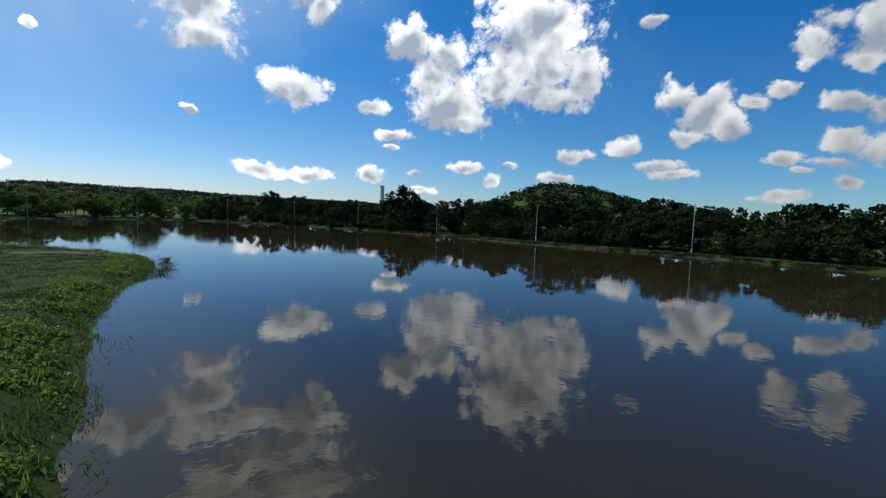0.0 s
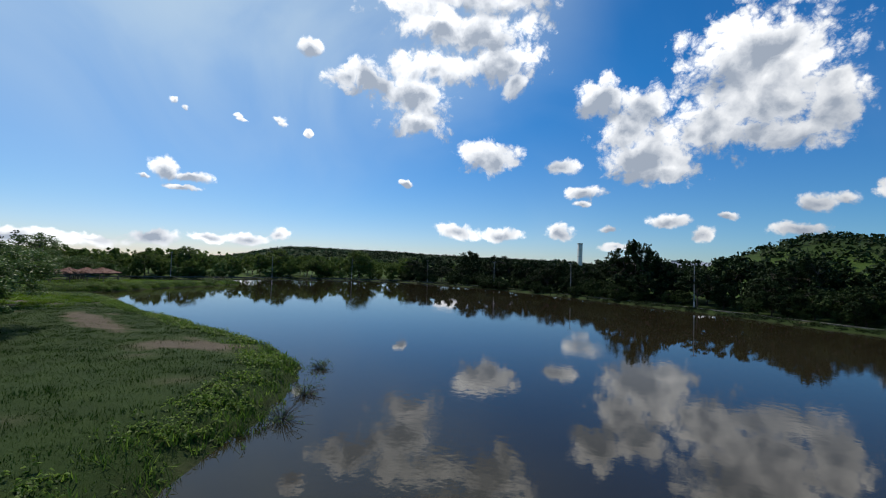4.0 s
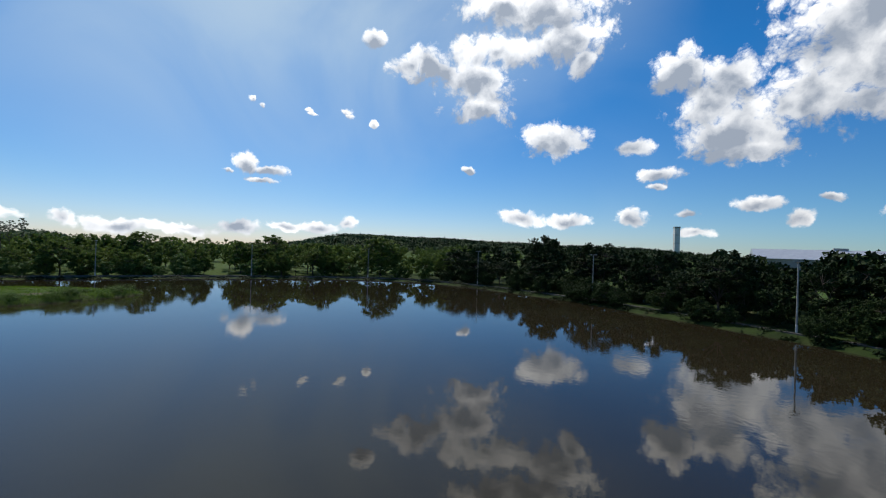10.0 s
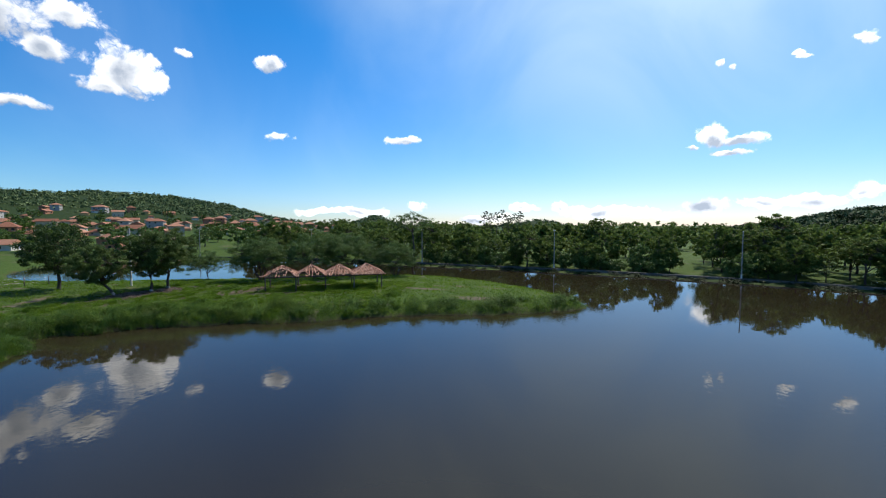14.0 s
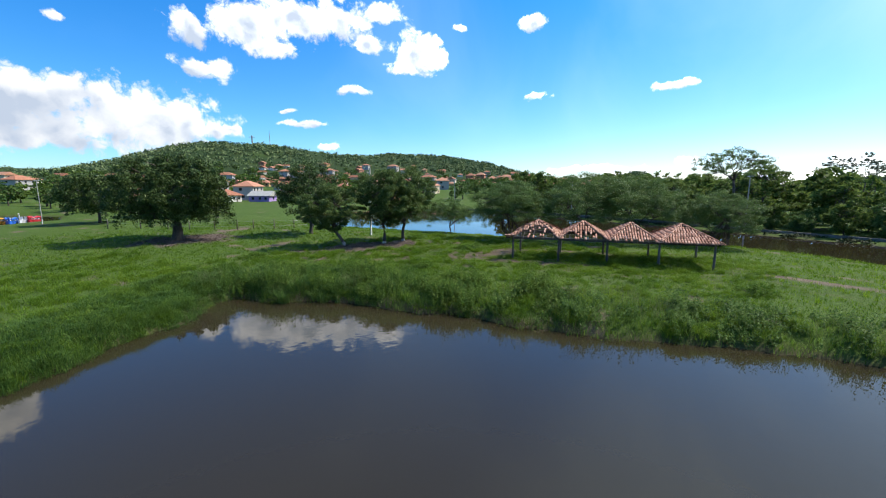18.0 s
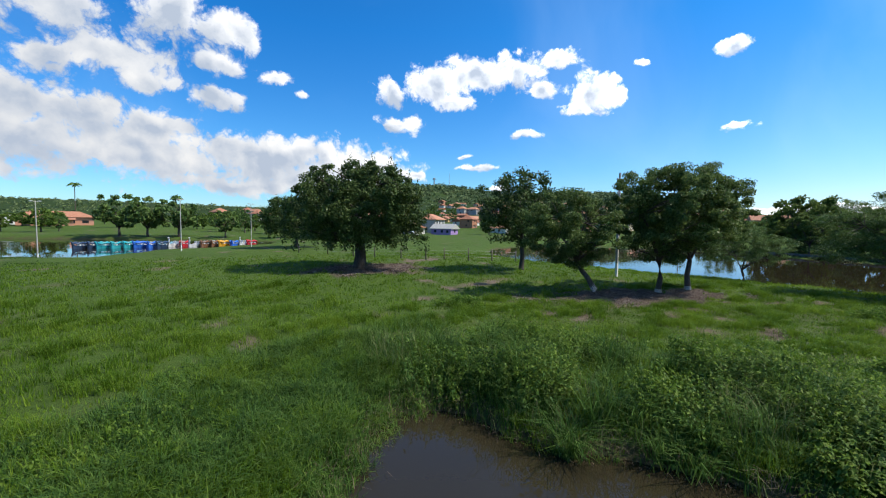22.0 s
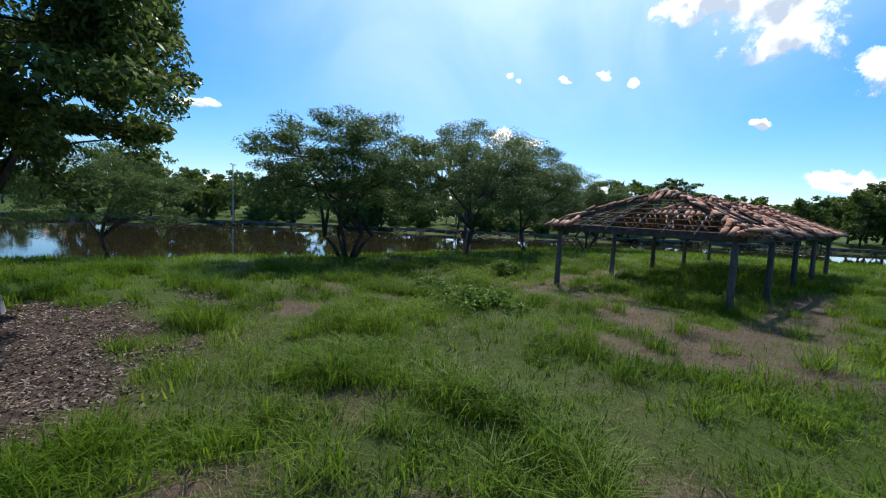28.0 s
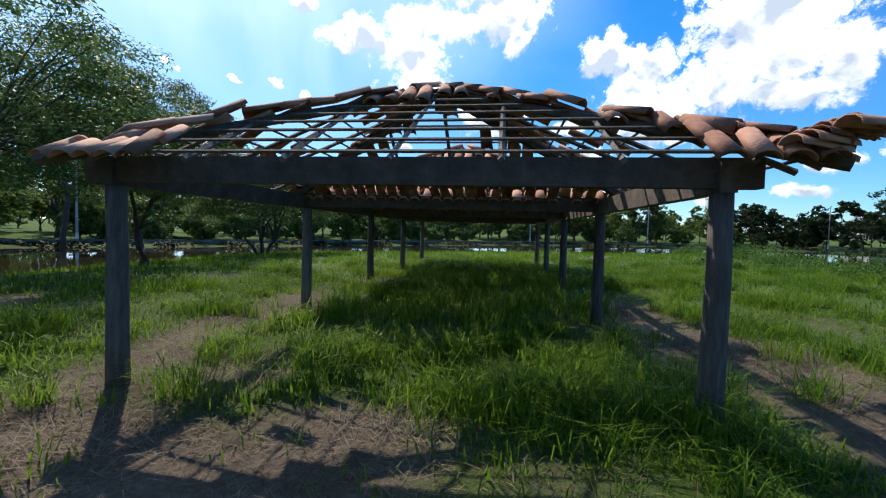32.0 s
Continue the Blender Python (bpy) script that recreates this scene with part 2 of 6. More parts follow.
def swell(vector):
    """The broad rounded masses that take the light."""
    v = wnode("ShaderNodeTexVoronoi", feature="SMOOTH_F1")
    v.inputs["Scale"].default_value, v.inputs["Detail"].default_value, v.inputs["Smoothness"].default_value = 13.0, 1.5, 0.7
    n = wnode("ShaderNodeTexNoise")
    n.inputs["Scale"].default_value, n.inputs["Detail"].default_value, n.inputs["Roughness"].default_value = 9.0, 5.0, 0.5
    wt.links.new(vector, v.inputs["Vector"])
    wt.links.new(vector, n.inputs["Vector"])
    return wmath("SUBTRACT", wmath("MULTIPLY", n.outputs["Fac"], 1.2), wmath("MULTIPLY", v.outputs["Distance"], 0.55))


toward = wnode("ShaderNodeVectorMath", operation="ADD")
wt.links.new(bent, toward.inputs[0])
toward.inputs[1].default_value = heading(SUN_YAW, SUN_UP) * 0.026
heaps = billow(bent)
body = wmath("ADD", CLOUD[0], wmath("ADD", heaps, 0.24))
cover = wrange(body, -0.1, 0.34, 0.0, 1.0)
lit = wmath("MULTIPLY", wmath("SUBTRACT", swell(bent), swell(toward.outputs[0])), 1.7)
under = wmath("MULTIPLY", wrange(wmath("SUBTRACT", BELLY[0], CLOUD[0]), -0.1, 0.4, 0.0, 0.8), wrange(rise.outputs["Z"], 0.03, 0.13, 0.2, 1.0))
thick = wrange(body, 0.15, 1.1, -0.1, 0.72)
core = wmath("SUBTRACT", wmath("ADD", under, thick), wmath("ADD", lit, wmath("MULTIPLY", heaps, 0.7)), True)
# thin high veil
veil = wnode("ShaderNodeTexNoise")
veil.inputs["Scale"].default_value, veil.inputs["Detail"].default_value, veil.inputs["Distortion"].default_value = 2.2, 6.0, 0.8
wt.links.new(sky_dir, veil.inputs["Vector"])
apart = wnode("ShaderNodeVectorMath", operation="DOT_PRODUCT")
wt.links.new(sky_dir, apart.inputs[0])
apart.inputs[1].default_value = heading(SUN_YAW, SUN_UP)
haze = wmath("ADD", wrange(veil.outputs["Fac"], 0.45, 0.85, 0.0, 0.12), wmath("MULTIPLY", wrange(apart.outputs["Value"], 0.66, 0.985, 0.0, 0.72), wrange(veil.outputs["Fac"], 0.3, 0.62, 0.6, 1.1)), True)
hazy = wnode("ShaderNodeMix", data_type="RGBA")
wt.links.new(haze, hazy.inputs["Factor"])
# deeper blue away from the sun
deep = wnode("ShaderNodeMix", data_type="RGBA", blend_type="MULTIPLY")
deep.inputs["Factor"].default_value = 1.0
shade = wnode("ShaderNodeCombineColor")
wt.links.new(wrange(apart.outputs["Value"], 0.0, 0.85, 0.62, 1.04), shade.inputs[0])
wt.links.new(wrange(apart.outputs["Value"], 0.0, 0.85, 0.92, 1.04), shade.inputs[1])
wt.links.new(wrange(apart.outputs["Value"], 0.0, 0.85, 0.97, 1.0), shade.inputs[2])
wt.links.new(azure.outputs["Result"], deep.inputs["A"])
wt.links.new(shade.outputs[0], deep.inputs["B"])
wt.links.new(deep.outputs["Result"], hazy.inputs["A"])
hazy.inputs["B"].default_value = (7.0, 8.9, 10.6, 1)
mixed = wnode("ShaderNodeMix", data_type="RGBA")
wt.links.new(cover, mixed.inputs["Factor"])
wt.links.new(hazy.outputs["Result"], mixed.inputs["A"])
# the lit sides gain towards the sun, the shaded bodies hardly
tone = wnode("ShaderNodeMix", data_type="RGBA")
wt.links.new(core, tone.inputs["Factor"])
for slot, colour, (away, facing) in (("A", (13.6, 13.7, 13.8), (0.47, 1.4)), ("B", (5.0, 5.8, 7.1), (0.7, 0.98))):
    gain = wnode("ShaderNodeVectorMath", operation="SCALE")
    gain.inputs[0].default_value = colour
    wt.links.new(wrange(apart.outputs["Value"], -0.3, 0.9, away, facing), gain.inputs["Scale"])
    wt.links.new(gain.outputs[0], tone.inputs[slot])
wt.links.new(tone.outputs["Result"], mixed.inputs["B"])
glow = wnode("ShaderNodeBackground")
glow.inputs["Strength"].default_value = SKY_STRENGTH
wt.links.new(mixed.outputs["Result"], glow.inputs["Color"])
wt.links.new(glow.outputs[0], wnode("ShaderNodeOutputWorld").inputs["Surface"])

sun_data = bpy.data.lights.new("sun", "SUN")
sun_data.energy, sun_data.angle, sun_data.color = 4.4, radians(0.53), (1.0, 0.93, 0.82)
sun = new("sun", sun_data)
sun.matrix_world = look(heading(SUN_YAW, SUN_UP) * 300, (0, 0, 0))


# ---- materials ----
def material(name, stops, scale=4.0, rough=0.8, bump=0.3, bump_scale=40.0, metal=0.0, vary=0.0, leaf=0.0, coords="Object", island=0.0, depth=0.02, stretch=None):
    """A surface whose colour runs through stops by noise at two scales, with relief; vary: change from object to object; leaf: light let through."""
    m = bpy.data.materials.new(name)
    m.use_nodes = True
    t = m.node_tree
    p = t.nodes["Principled BSDF"]
    tc = t.nodes.new("ShaderNodeTexCoord").outputs[coords]
    if stretch:
        mp = t.nodes.new("ShaderNodeMapping")
        t.links.new(tc, mp.inputs["Vector"])
        mp.inputs["Scale"].default_value = stretch
        tc = mp.outputs[0]
    n = t.nodes.new("ShaderNodeTexNoise")
    n.inputs["Scale"].default_value, n.inputs["Detail"].default_value, n.inputs["Roughness"].default_value = scale, 8.0, 0.65
    t.links.new(tc, n.inputs["Vector"])
    r = t.nodes.new("ShaderNodeValToRGB")
    while len(r.color_ramp.elements) < len(stops):
        r.color_ramp.elements.new(0.5)
    for i, c in enumerate(stops):
        e = r.color_ramp.elements[i]
        e.position, e.color = 0.28 + 0.44 * i / max(1, len(stops) - 1), (*c, 1)
    fac = n.outputs["Fac"]
    if vary or island:
        rnd = t.nodes.new("ShaderNodeObjectInfo").outputs["Random"] if vary else t.nodes.new("ShaderNodeNewGeometry").outputs["Random Per Island"]
        a = t.nodes.new("ShaderNodeMath")
        a.operation = "MULTIPLY_ADD"
        t.links.new(rnd, a.inputs[0])
        a.inputs[1].default_value = vary or island
        s = t.nodes.new("ShaderNodeMath")
        s.operation = "SUBTRACT"
        t.links.new(fac, s.inputs[0])
        s.inputs[1].default_value = (vary or island) / 2
        t.links.new(s.outputs[0], a.inputs[2])
        fac = a.outputs[0]
    t.links.new(fac, r.inputs[0])
    t.links.new(r.outputs[0], p.inputs["Base Color"])
    p.inputs["Roughness"].default_value, p.inputs["Metallic"].default_value = rough, metal
    p.inputs["Specular IOR Level"].default_value = 0.12 if leaf else 0.4
    if bump:
        b = t.nodes.new("ShaderNodeBump")
        bn = t.nodes.new("ShaderNodeTexNoise")
        bn.inputs["Scale"].default_value, bn.inputs["Detail"].default_value = bump_scale, 6.0
        t.links.new(tc, bn.inputs["Vector"])
        t.links.new(bn.outputs["Fac"], b.inputs["Height"])
        b.inputs["Strength"].default_value, b.inputs["Distance"].default_value = bump, depth
        t.links.new(b.outputs[0], p.inputs["Normal"])
    if leaf:
        tr = t.nodes.new("ShaderNodeBsdfTranslucent")
        t.links.new(r.outputs[0], tr.inputs["Color"])
        mx = t.nodes.new("ShaderNodeMixShader")
        mx.inputs[0].default_value = leaf
        t.links.new(p.outputs[0], mx.inputs[1])
        t.links.new(tr.outputs[0], mx.inputs[2])
        t.links.new(mx.outputs[0], t.nodes["Material Output"].inputs["Surface"])
    return m


M_BARK = material("bark", [(0.03, 0.025, 0.02), (0.068, 0.056, 0.045), (0.135, 0.115, 0.095)], 9, 0.95, 0.8, 30, stretch=(1, 1, 0.3))
M_LIME = material("limewash", [(0.2, 0.185, 0.165), (0.36, 0.34, 0.31), (0.55, 0.53, 0.5)], 9, 0.9, 0.5, 40)
M_LEAF = material("leaf_dark", [(0.048, 0.085, 0.023), (0.097, 0.152, 0.039), (0.175, 0.23, 0.07)], 0.6, 0.42, 0, leaf=0.42, island=0.5)
M_MANGO = material("leaf_deep", [(0.03, 0.055, 0.016), (0.06, 0.1, 0.027), (0.115, 0.16, 0.046)], 0.6, 0.42, 0, leaf=0.2, island=0.5)
M_LEAF_B = material("leaf_olive", [(0.05, 0.098, 0.026), (0.095, 0.165, 0.042), (0.16, 0.23, 0.064)], 0.6, 0.45, 0, leaf=0.34, island=0.5)
M_LEAF_C = material("leaf_bright", [(0.05, 0.09, 0.015), (0.085, 0.15, 0.022), (0.14, 0.2, 0.04)], 0.6, 0.6, 0, leaf=0.3, island=0.5)
# leaves of the wood seen against the sun: its shade is in their colour
M_BACKLIT = material("leaf_backlit", [(0.010, 0.021, 0.007), (0.02, 0.038, 0.010), (0.036, 0.062, 0.015)], 0.25, 0.7, 0, leaf=0.06, island=0.35)
M_BACKLIT_B = material("leaf_backlit_olive", [(0.018, 0.034, 0.009), (0.034, 0.058, 0.014), (0.06, 0.088, 0.023)], 0.25, 0.7, 0, leaf=0.08, island=0.4)
M_WEST = material("leaf_grove", [(0.055, 0.09, 0.02), (0.105, 0.16, 0.034), (0.18, 0.24, 0.055)], 0.25, 0.65, 0, leaf=0.42, island=0.45)
M_FOREST = material("hill_forest", [(0.065, 0.1, 0.035), (0.11, 0.155, 0.055), (0.17, 0.215, 0.085)], 0.05, 0.9, 0, island=0.5)
M_WEED = material("leaf_weed", [(0.05, 0.11, 0.013), (0.105, 0.195, 0.024), (0.19, 0.28, 0.048)], 0.35, 0.5, 0, leaf=0.5, island=0.5)
M_CREEP = material("creeping_grass", [(0.03, 0.072, 0.015), (0.066, 0.14, 0.026), (0.14, 0.225, 0.05)], 0.5, 0.55, 0, leaf=0.4, island=0.45)
M_SEED = material("seed_head", [(0.14, 0.17, 0.06), (0.24, 0.26, 0.11)], 0.5, 0.7, 0, leaf=0.4, island=0.5)
M_GRASS = material("grass_blade", [(0.054, 0.115, 0.008), (0.116, 0.21, 0.014), (0.205, 0.3, 0.032)], 0.3, 0.5, 0, leaf=0.55, island=0.4)
# blade green darkened to stand in for cloud shade on the near bank
M_GRASS_SHADE = material("grass_blade_shade", [(0.015, 0.044, 0.004), (0.03, 0.074, 0.006), (0.055, 0.112, 0.012)], 0.3, 0.7, 0, leaf=0.15, island=0.4)
M_STRAW = material("dry_grass", [(0.075, 0.056, 0.04), (0.15, 0.115, 0.08), (0.27, 0.21, 0.145)], 0.6, 0.8, 0, leaf=0.15, island=0.5)
M_WOOD = material("grey_timber", [(0.06, 0.05, 0.045), (0.12, 0.1, 0.085), (0.2, 0.17, 0.15)], 7, 0.85, 0.7, 35, vary=0.2, stretch=(3, 3, 0.4))
M_BEAM = material("brown_beam", [(0.05, 0.038, 0.03), (0.09, 0.07, 0.055), (0.14, 0.11, 0.09)], 5, 0.85, 0.6, 30, vary=0.15)
M_TILE = material("clay_tile", [(0.2, 0.085, 0.05), (0.38, 0.18, 0.11), (0.5, 0.29, 0.2)], 3, 0.85, 0.5, 40, vary=0.55)
M_TILE_J = material("clay_tile_old", [(0.2, 0.085, 0.05), (0.38, 0.18, 0.11), (0.5, 0.29, 0.2)], 1.5, 0.85, 0.4, 40, island=0.5)
M_CONC = material("concrete", [(0.26, 0.25, 0.23), (0.38, 0.37, 0.34), (0.48, 0.47, 0.44)], 3, 0.9, 0.4, 30)
M_KERB = material("weathered_kerb", [(0.06, 0.057, 0.048), (0.13, 0.125, 0.11), (0.23, 0.22, 0.2)], 0.6, 0.9, 0.4, 20)
M_LITTER = material("fallen_leaf", [(0.06, 0.04, 0.032), (0.13, 0.095, 0.078), (0.3, 0.25, 0.21)], 0.8, 0.8, 0, leaf=0.1, island=0.8)
M_GUM = material("leaf_silver", [(0.06, 0.08, 0.05), (0.1, 0.125, 0.085), (0.16, 0.18, 0.13)], 0.6, 0.6, 0, leaf=0.25, island=0.5)
M_STEEL = material("galvanised", [(0.4, 0.4, 0.4), (0.55, 0.55, 0.54)], 5, 0.5, 0.1, 30, metal=0.6)
M_WHITE = material("white_paint", [(0.62, 0.61, 0.58), (0.8, 0.79, 0.77)], 4, 0.75, 0.15, 30)
M_PATH = material("path_paving", [(0.035, 0.034, 0.03), (0.065, 0.062, 0.054)], 2, 0.9, 0.3, 20)
M_ROAD = material("asphalt", [(0.04, 0.04, 0.042), (0.065, 0.063, 0.06)], 2, 0.9, 0.3, 60)
M_ROOF_FAR = material("roof_tiles_far", [(0.22, 0.085, 0.045), (0.36, 0.15, 0.085), (0.45, 0.23, 0.14)], 0.8, 0.9, 0.5, 6, vary=0.4, depth=0.06, stretch=(3, 1, 1))
M_GLASS = material("dark_pane", [(0.015, 0.018, 0.02), (0.03, 0.035, 0.04)], 2, 0.12, 0)
M_SHED = material("metal_roof", [(0.42, 0.45, 0.5), (0.55, 0.58, 0.62)], 0.5, 0.5, 0.2, 3, metal=0.2)
M_HULL = [material("hull_" + n, [tuple(v * 0.75 for v in c), c], 2, 0.35, 0) for n, c in (("teal", (0.03, 0.36, 0.4)), ("navy", (0.03, 0.06, 0.12)), ("blue", (0.03, 0.15, 0.6)), ("white", (0.7, 0.7, 0.68)), ("red", (0.55, 0.03, 0.04)), ("brown", (0.2, 0.1, 0.05)), ("yellow", (0.7, 0.35, 0.03)))]


def plaster(name, c):
    return material(name, [tuple(v * 0.8 for v in c), c], 0.7, 0.9, 0.15, 12)


M_WALLS = [plaster("plaster_" + n, c) for n, c in (("cream", (0.6, 0.5, 0.36)), ("white", (0.7, 0.68, 0.63)), ("ochre", (0.55, 0.36, 0.16)), ("salmon", (0.55, 0.27, 0.18)), ("grey", (0.4, 0.39, 0.37)), ("lilac", (0.36, 0.24, 0.5)))]
M_BRICKWALL = material("brick_wall_far", [(0.3, 0.13, 0.07), (0.42, 0.2, 0.12)], 1.2, 0.9, 0.3, 8)


# ---- building helpers ----
def mesh_of(name, verts, faces, mat, smooth=False):
    me = bpy.data.meshes.new(name)
    me.from_pydata([tuple(v) for v in verts], [], faces)
    me.materials.append(mat)
    if smooth:
        me.polygons.foreach_set("use_smooth", [True] * len(me.polygons))
    me.update()
    return me


def polys(name, corners, mat, smooth=False):
    """One mesh of loose faces from an array: faces x corners x 3."""
    corners = np.asarray(corners, float)
    f, k, _ = corners.shape
    me = bpy.data.meshes.new(name)
    me.vertices.add(f * k)
    me.vertices.foreach_set("co", corners.ravel())
    me.loops.add(f * k)
    me.loops.foreach_set("vertex_index", np.arange(f * k))
    me.polygons.add(f)
    me.polygons.foreach_set("loop_start", np.arange(0, f * k, k))
    me.materials.append(mat)
    me.update(calc_edges=True)
    return me


def thing(name, at, turn=0.0, label="", category="", group="", kind=""):
    ob = new(name)
    ob.empty_display_size = 0.2
    ob.matrix_world = pose(*at, 0, 0, turn)
    return tagged(ob, label, category, group, kind)


def part(name, me, parent, at=None, label=""):
    """A mesh as one part under a thing, in the thing's own axes."""
    ob = new(name, me)
    ob.parent = parent
    if at is not None:
        ob.matrix_basis = at
    return tagged(ob, label)


def box_data(x0, y0, z0, x1, y1, z1, bevel=0.0):
    if not bevel:
        v = [(x, y, z) for z in (z0, z1) for x, y in ((x0, y0), (x1, y0), (x1, y1), (x0, y1))]
        return v, [(0, 3, 2, 1), (4, 5, 6, 7), (0, 1, 5, 4), (1, 2, 6, 5), (2, 3, 7, 6), (3, 0, 4, 7)]
    b = bevel
    ring = [(x0 + b, y0), (x1 - b, y0), (x1, y0 + b), (x1, y1 - b), (x1 - b, y1), (x0 + b, y1), (x0, y1 - b), (x0, y0 + b)]
    v = [(x, y, z) for z in (z0, z1) for x, y in ring]
    f = [tuple(reversed(range(8))), tuple(range(8, 16))] + [(i, (i + 1) % 8, 8 + (i + 1) % 8, 8 + i) for i in range(8)]
    return v, f


def join(items):
    verts, faces = [], []
    for v, f in items:
        n = len(verts)
        verts += list(v)
        faces += [tuple(i + n for i in q) for q in f]
    return verts, faces


def tube(points, radii, sides=7, closed=True):
    points = [Vector(p) for p in points]
    verts, faces = [], []
    for i, p in enumerate(points):
        way = (points[min(i + 1, len(points) - 1)] - points[max(i - 1, 0)]).normalized()
        a = way.orthogonal().normalized() if abs(way.z) > 0.99 else way.cross(Vector((0, 0, 1))).normalized()
        b = way.cross(a)
        for s in range(sides):
            w = 2 * math.pi * s / sides
            verts.append(p + (a * math.cos(w) + b * math.sin(w)) * radii[i])
    for i in range(len(points) - 1):
        for s in range(sides):
            t = (s + 1) % sides
            faces.append((i * sides + s, i * sides + t, (i + 1) * sides + t, (i + 1) * sides + s))
    if closed:
        faces += [tuple(range(sides))[::-1], tuple(range((len(points) - 1) * sides, len(points) * sides))]
    return verts, faces


def leaves(rng, centres, spread, count, size, flat=0.6, up=0.6, slim=0.5, tri=False):
    """Diamond leaves round cluster centres: an array of faces x 4 x 3; tri: three-cornered ones, x 3 x 3."""
    centres = np.asarray(centres)
    n = len(centres) * count
    spread = np.broadcast_to(np.asarray(spread, float), (len(centres),)).repeat(count)[:, None]
    off = rng.normal(size=(n, 3))
    off *= (rng.random((n, 1)) ** 0.45) / np.linalg.norm(off, axis=1, keepdims=True)
    c = centres.repeat(count, 0) + off * spread * (1, 1, flat)
    normal = rng.normal(size=(n, 3)) + (0, 0, up * 2) + off * 1.2
    normal /= np.linalg.norm(normal, axis=1, keepdims=True)
    a = np.cross(normal, rng.normal(size=(n, 3)))
    a /= np.linalg.norm(a, axis=1, keepdims=True)
    b = np.cross(normal, a)
    s = size * (0.65 + 0.7 * rng.random((n, 1)))
    tip = c + a * s * 0.5 - (0, 0, 0.12) * s
    if tri:
        return np.stack([c - a * s * 0.5 - b * s * slim * 0.5, c - a * s * 0.5 + b * s * slim * 0.5, tip], 1)
    return np.stack([c - a * s * 0.5, c + b * s * slim * 0.5, tip, c - b * s * slim * 0.5], 1)


# ---- the lie of the land ----
# the kerb along the far bank, from the east round to the south-west
FAR_BANK = [(112, 40), (76, 75), (48, 98), (21, 126), (-10, 150), (-42, 170.5), (-78, 183.5), (-100, 184), (-114.5, 176.5), (-128, 163), (-137.5, 150), (-147, 134), (-156, 117), (-163, 100), (-170, 83), (-178, 66), (-185, 46), (-189, 26), (-190, 6)]
NEAR_BANK = [(-110, 111), (-106, 103), (-105, 94), (-104, 86), (-101, 77), (-98, 66), (-97, 60), (-95.7, 56.8), (-93.7, 54.4), (-92.2, 52.1), (-91, 51.2), (-89.7, 52.8), (-88.4, 55), (-84, 56.3), (-80, 58), (-76, 58), (-70, 56), (-55, 51.5), (-39, 48.5), (-29, 46),
             (-20, 43.5), (-13, 40), (-9, 35), (-6.5, 29), (-4.5, 24), (-1, 18.5), (2, 13), (7, 6.5), (12, 0.5), (16, -6), (22, -22), (32, -50), (60, -66), (95, -45), (116, 0)]
BACK_BANK = [(-184, -8), (-168, -18), (-150, -14), (-139, -4), (-133, 8), (-133, 20), (-135, 32), (-137, 43), (-137.5, 52), (-140, 61), (-144, 72), (-146, 83), (-142, 93), (-134, 102), (-126, 107.5), (-117, 111.5)]


def beside(line, off):
    """The line moved off metres to its right."""
    out = []
    for i, p in enumerate(line):
        w = (Vector(line[min(i + 1, len(line) - 1)]) - Vector(line[max(i - 1, 0)])).normalized()
        out.append((p[0] + w.y * off, p[1] - w.x * off))
    return out


WATERS = NEAR_BANK + beside(FAR_BANK, -3.2) + BACK_BANK
POND_BOATS = [(-30, -20), (-45, -16), (-58, -14), (-71, -14), (-81, -29), (-94, -38), (-104, -46), (-108, -62), (-98, -74), (-76, -84), (-50, -98), (-15, -118), (12, -112), (18, -80), (-5, -40)]


def inside(poly, x, y):
    hit = np.zeros(np.shape(x), bool)
    for (ax, ay), (bx, by) in zip(poly, poly[1:] + poly[:1]):
        if ay != by:
            hit ^= ((ay > y) != (by > y)) & (x < (bx - ax) * (y - ay) / (by - ay) + ax)
    return hit


def edge_distance(poly, x, y, closed=True):
    best = np.full(np.shape(x), 1e9)
    for (ax, ay), (bx, by) in zip(poly, (poly[1:] + poly[:1]) if closed else poly[1:]):
        dx, dy = bx - ax, by - ay
        s = np.clip(((x - ax) * dx + (y - ay) * dy) / (dx * dx + dy * dy), 0, 1)
        best = np.minimum(best, np.hypot(x - ax - s * dx, y - ay - s * dy))
    return best


def wave(x, y, s, seed):
    """Smooth cheap noise, about -1 to 1."""
    k = np.random.RandomState(seed)
    out = 0.0
    for i in range(5):
        a, ph = k.rand() * 6.28, k.rand() * 6.28
        f = 6.28 / s * (0.6 + 0.35 * i)
        out = out + np.sin(f * (x * np.cos(a) + y * np.sin(a)) + ph + 1.3 * np.sin(f * 0.6 * (y * np.cos(a) - x * np.sin(a)))) / (1 + 0.5 * i)
    return out / 2.2


def shore(x, y):
    """Metres from the water's edge: positive on land."""
    x, y = np.asarray(x, float), np.asarray(y, float)
    xw, yw = x + 0.5 * wave(x, y, 9, 5) + 0.3 * wave(x, y, 3, 6), y + 0.5 * wave(x, y, 9, 7) + 0.3 * wave(x, y, 3, 8)
    out = np.full(x.shape, 1e9)
    water = np.zeros(x.shape, bool)
    for poly in (WATERS, POND_BOATS):
        water |= inside(poly, xw, yw)
        out = np.minimum(out, edge_distance(poly, xw, yw))
    return np.where(water, -out, out)


HILLS = []


def hill(yaw, far, high, wide, deep, eye=(-60, 60)):
    w = heading(yaw, 0)
    HILLS.append((eye[0] + w.x * far, eye[1] + w.y * far, high, wide, deep, radians(yaw)))


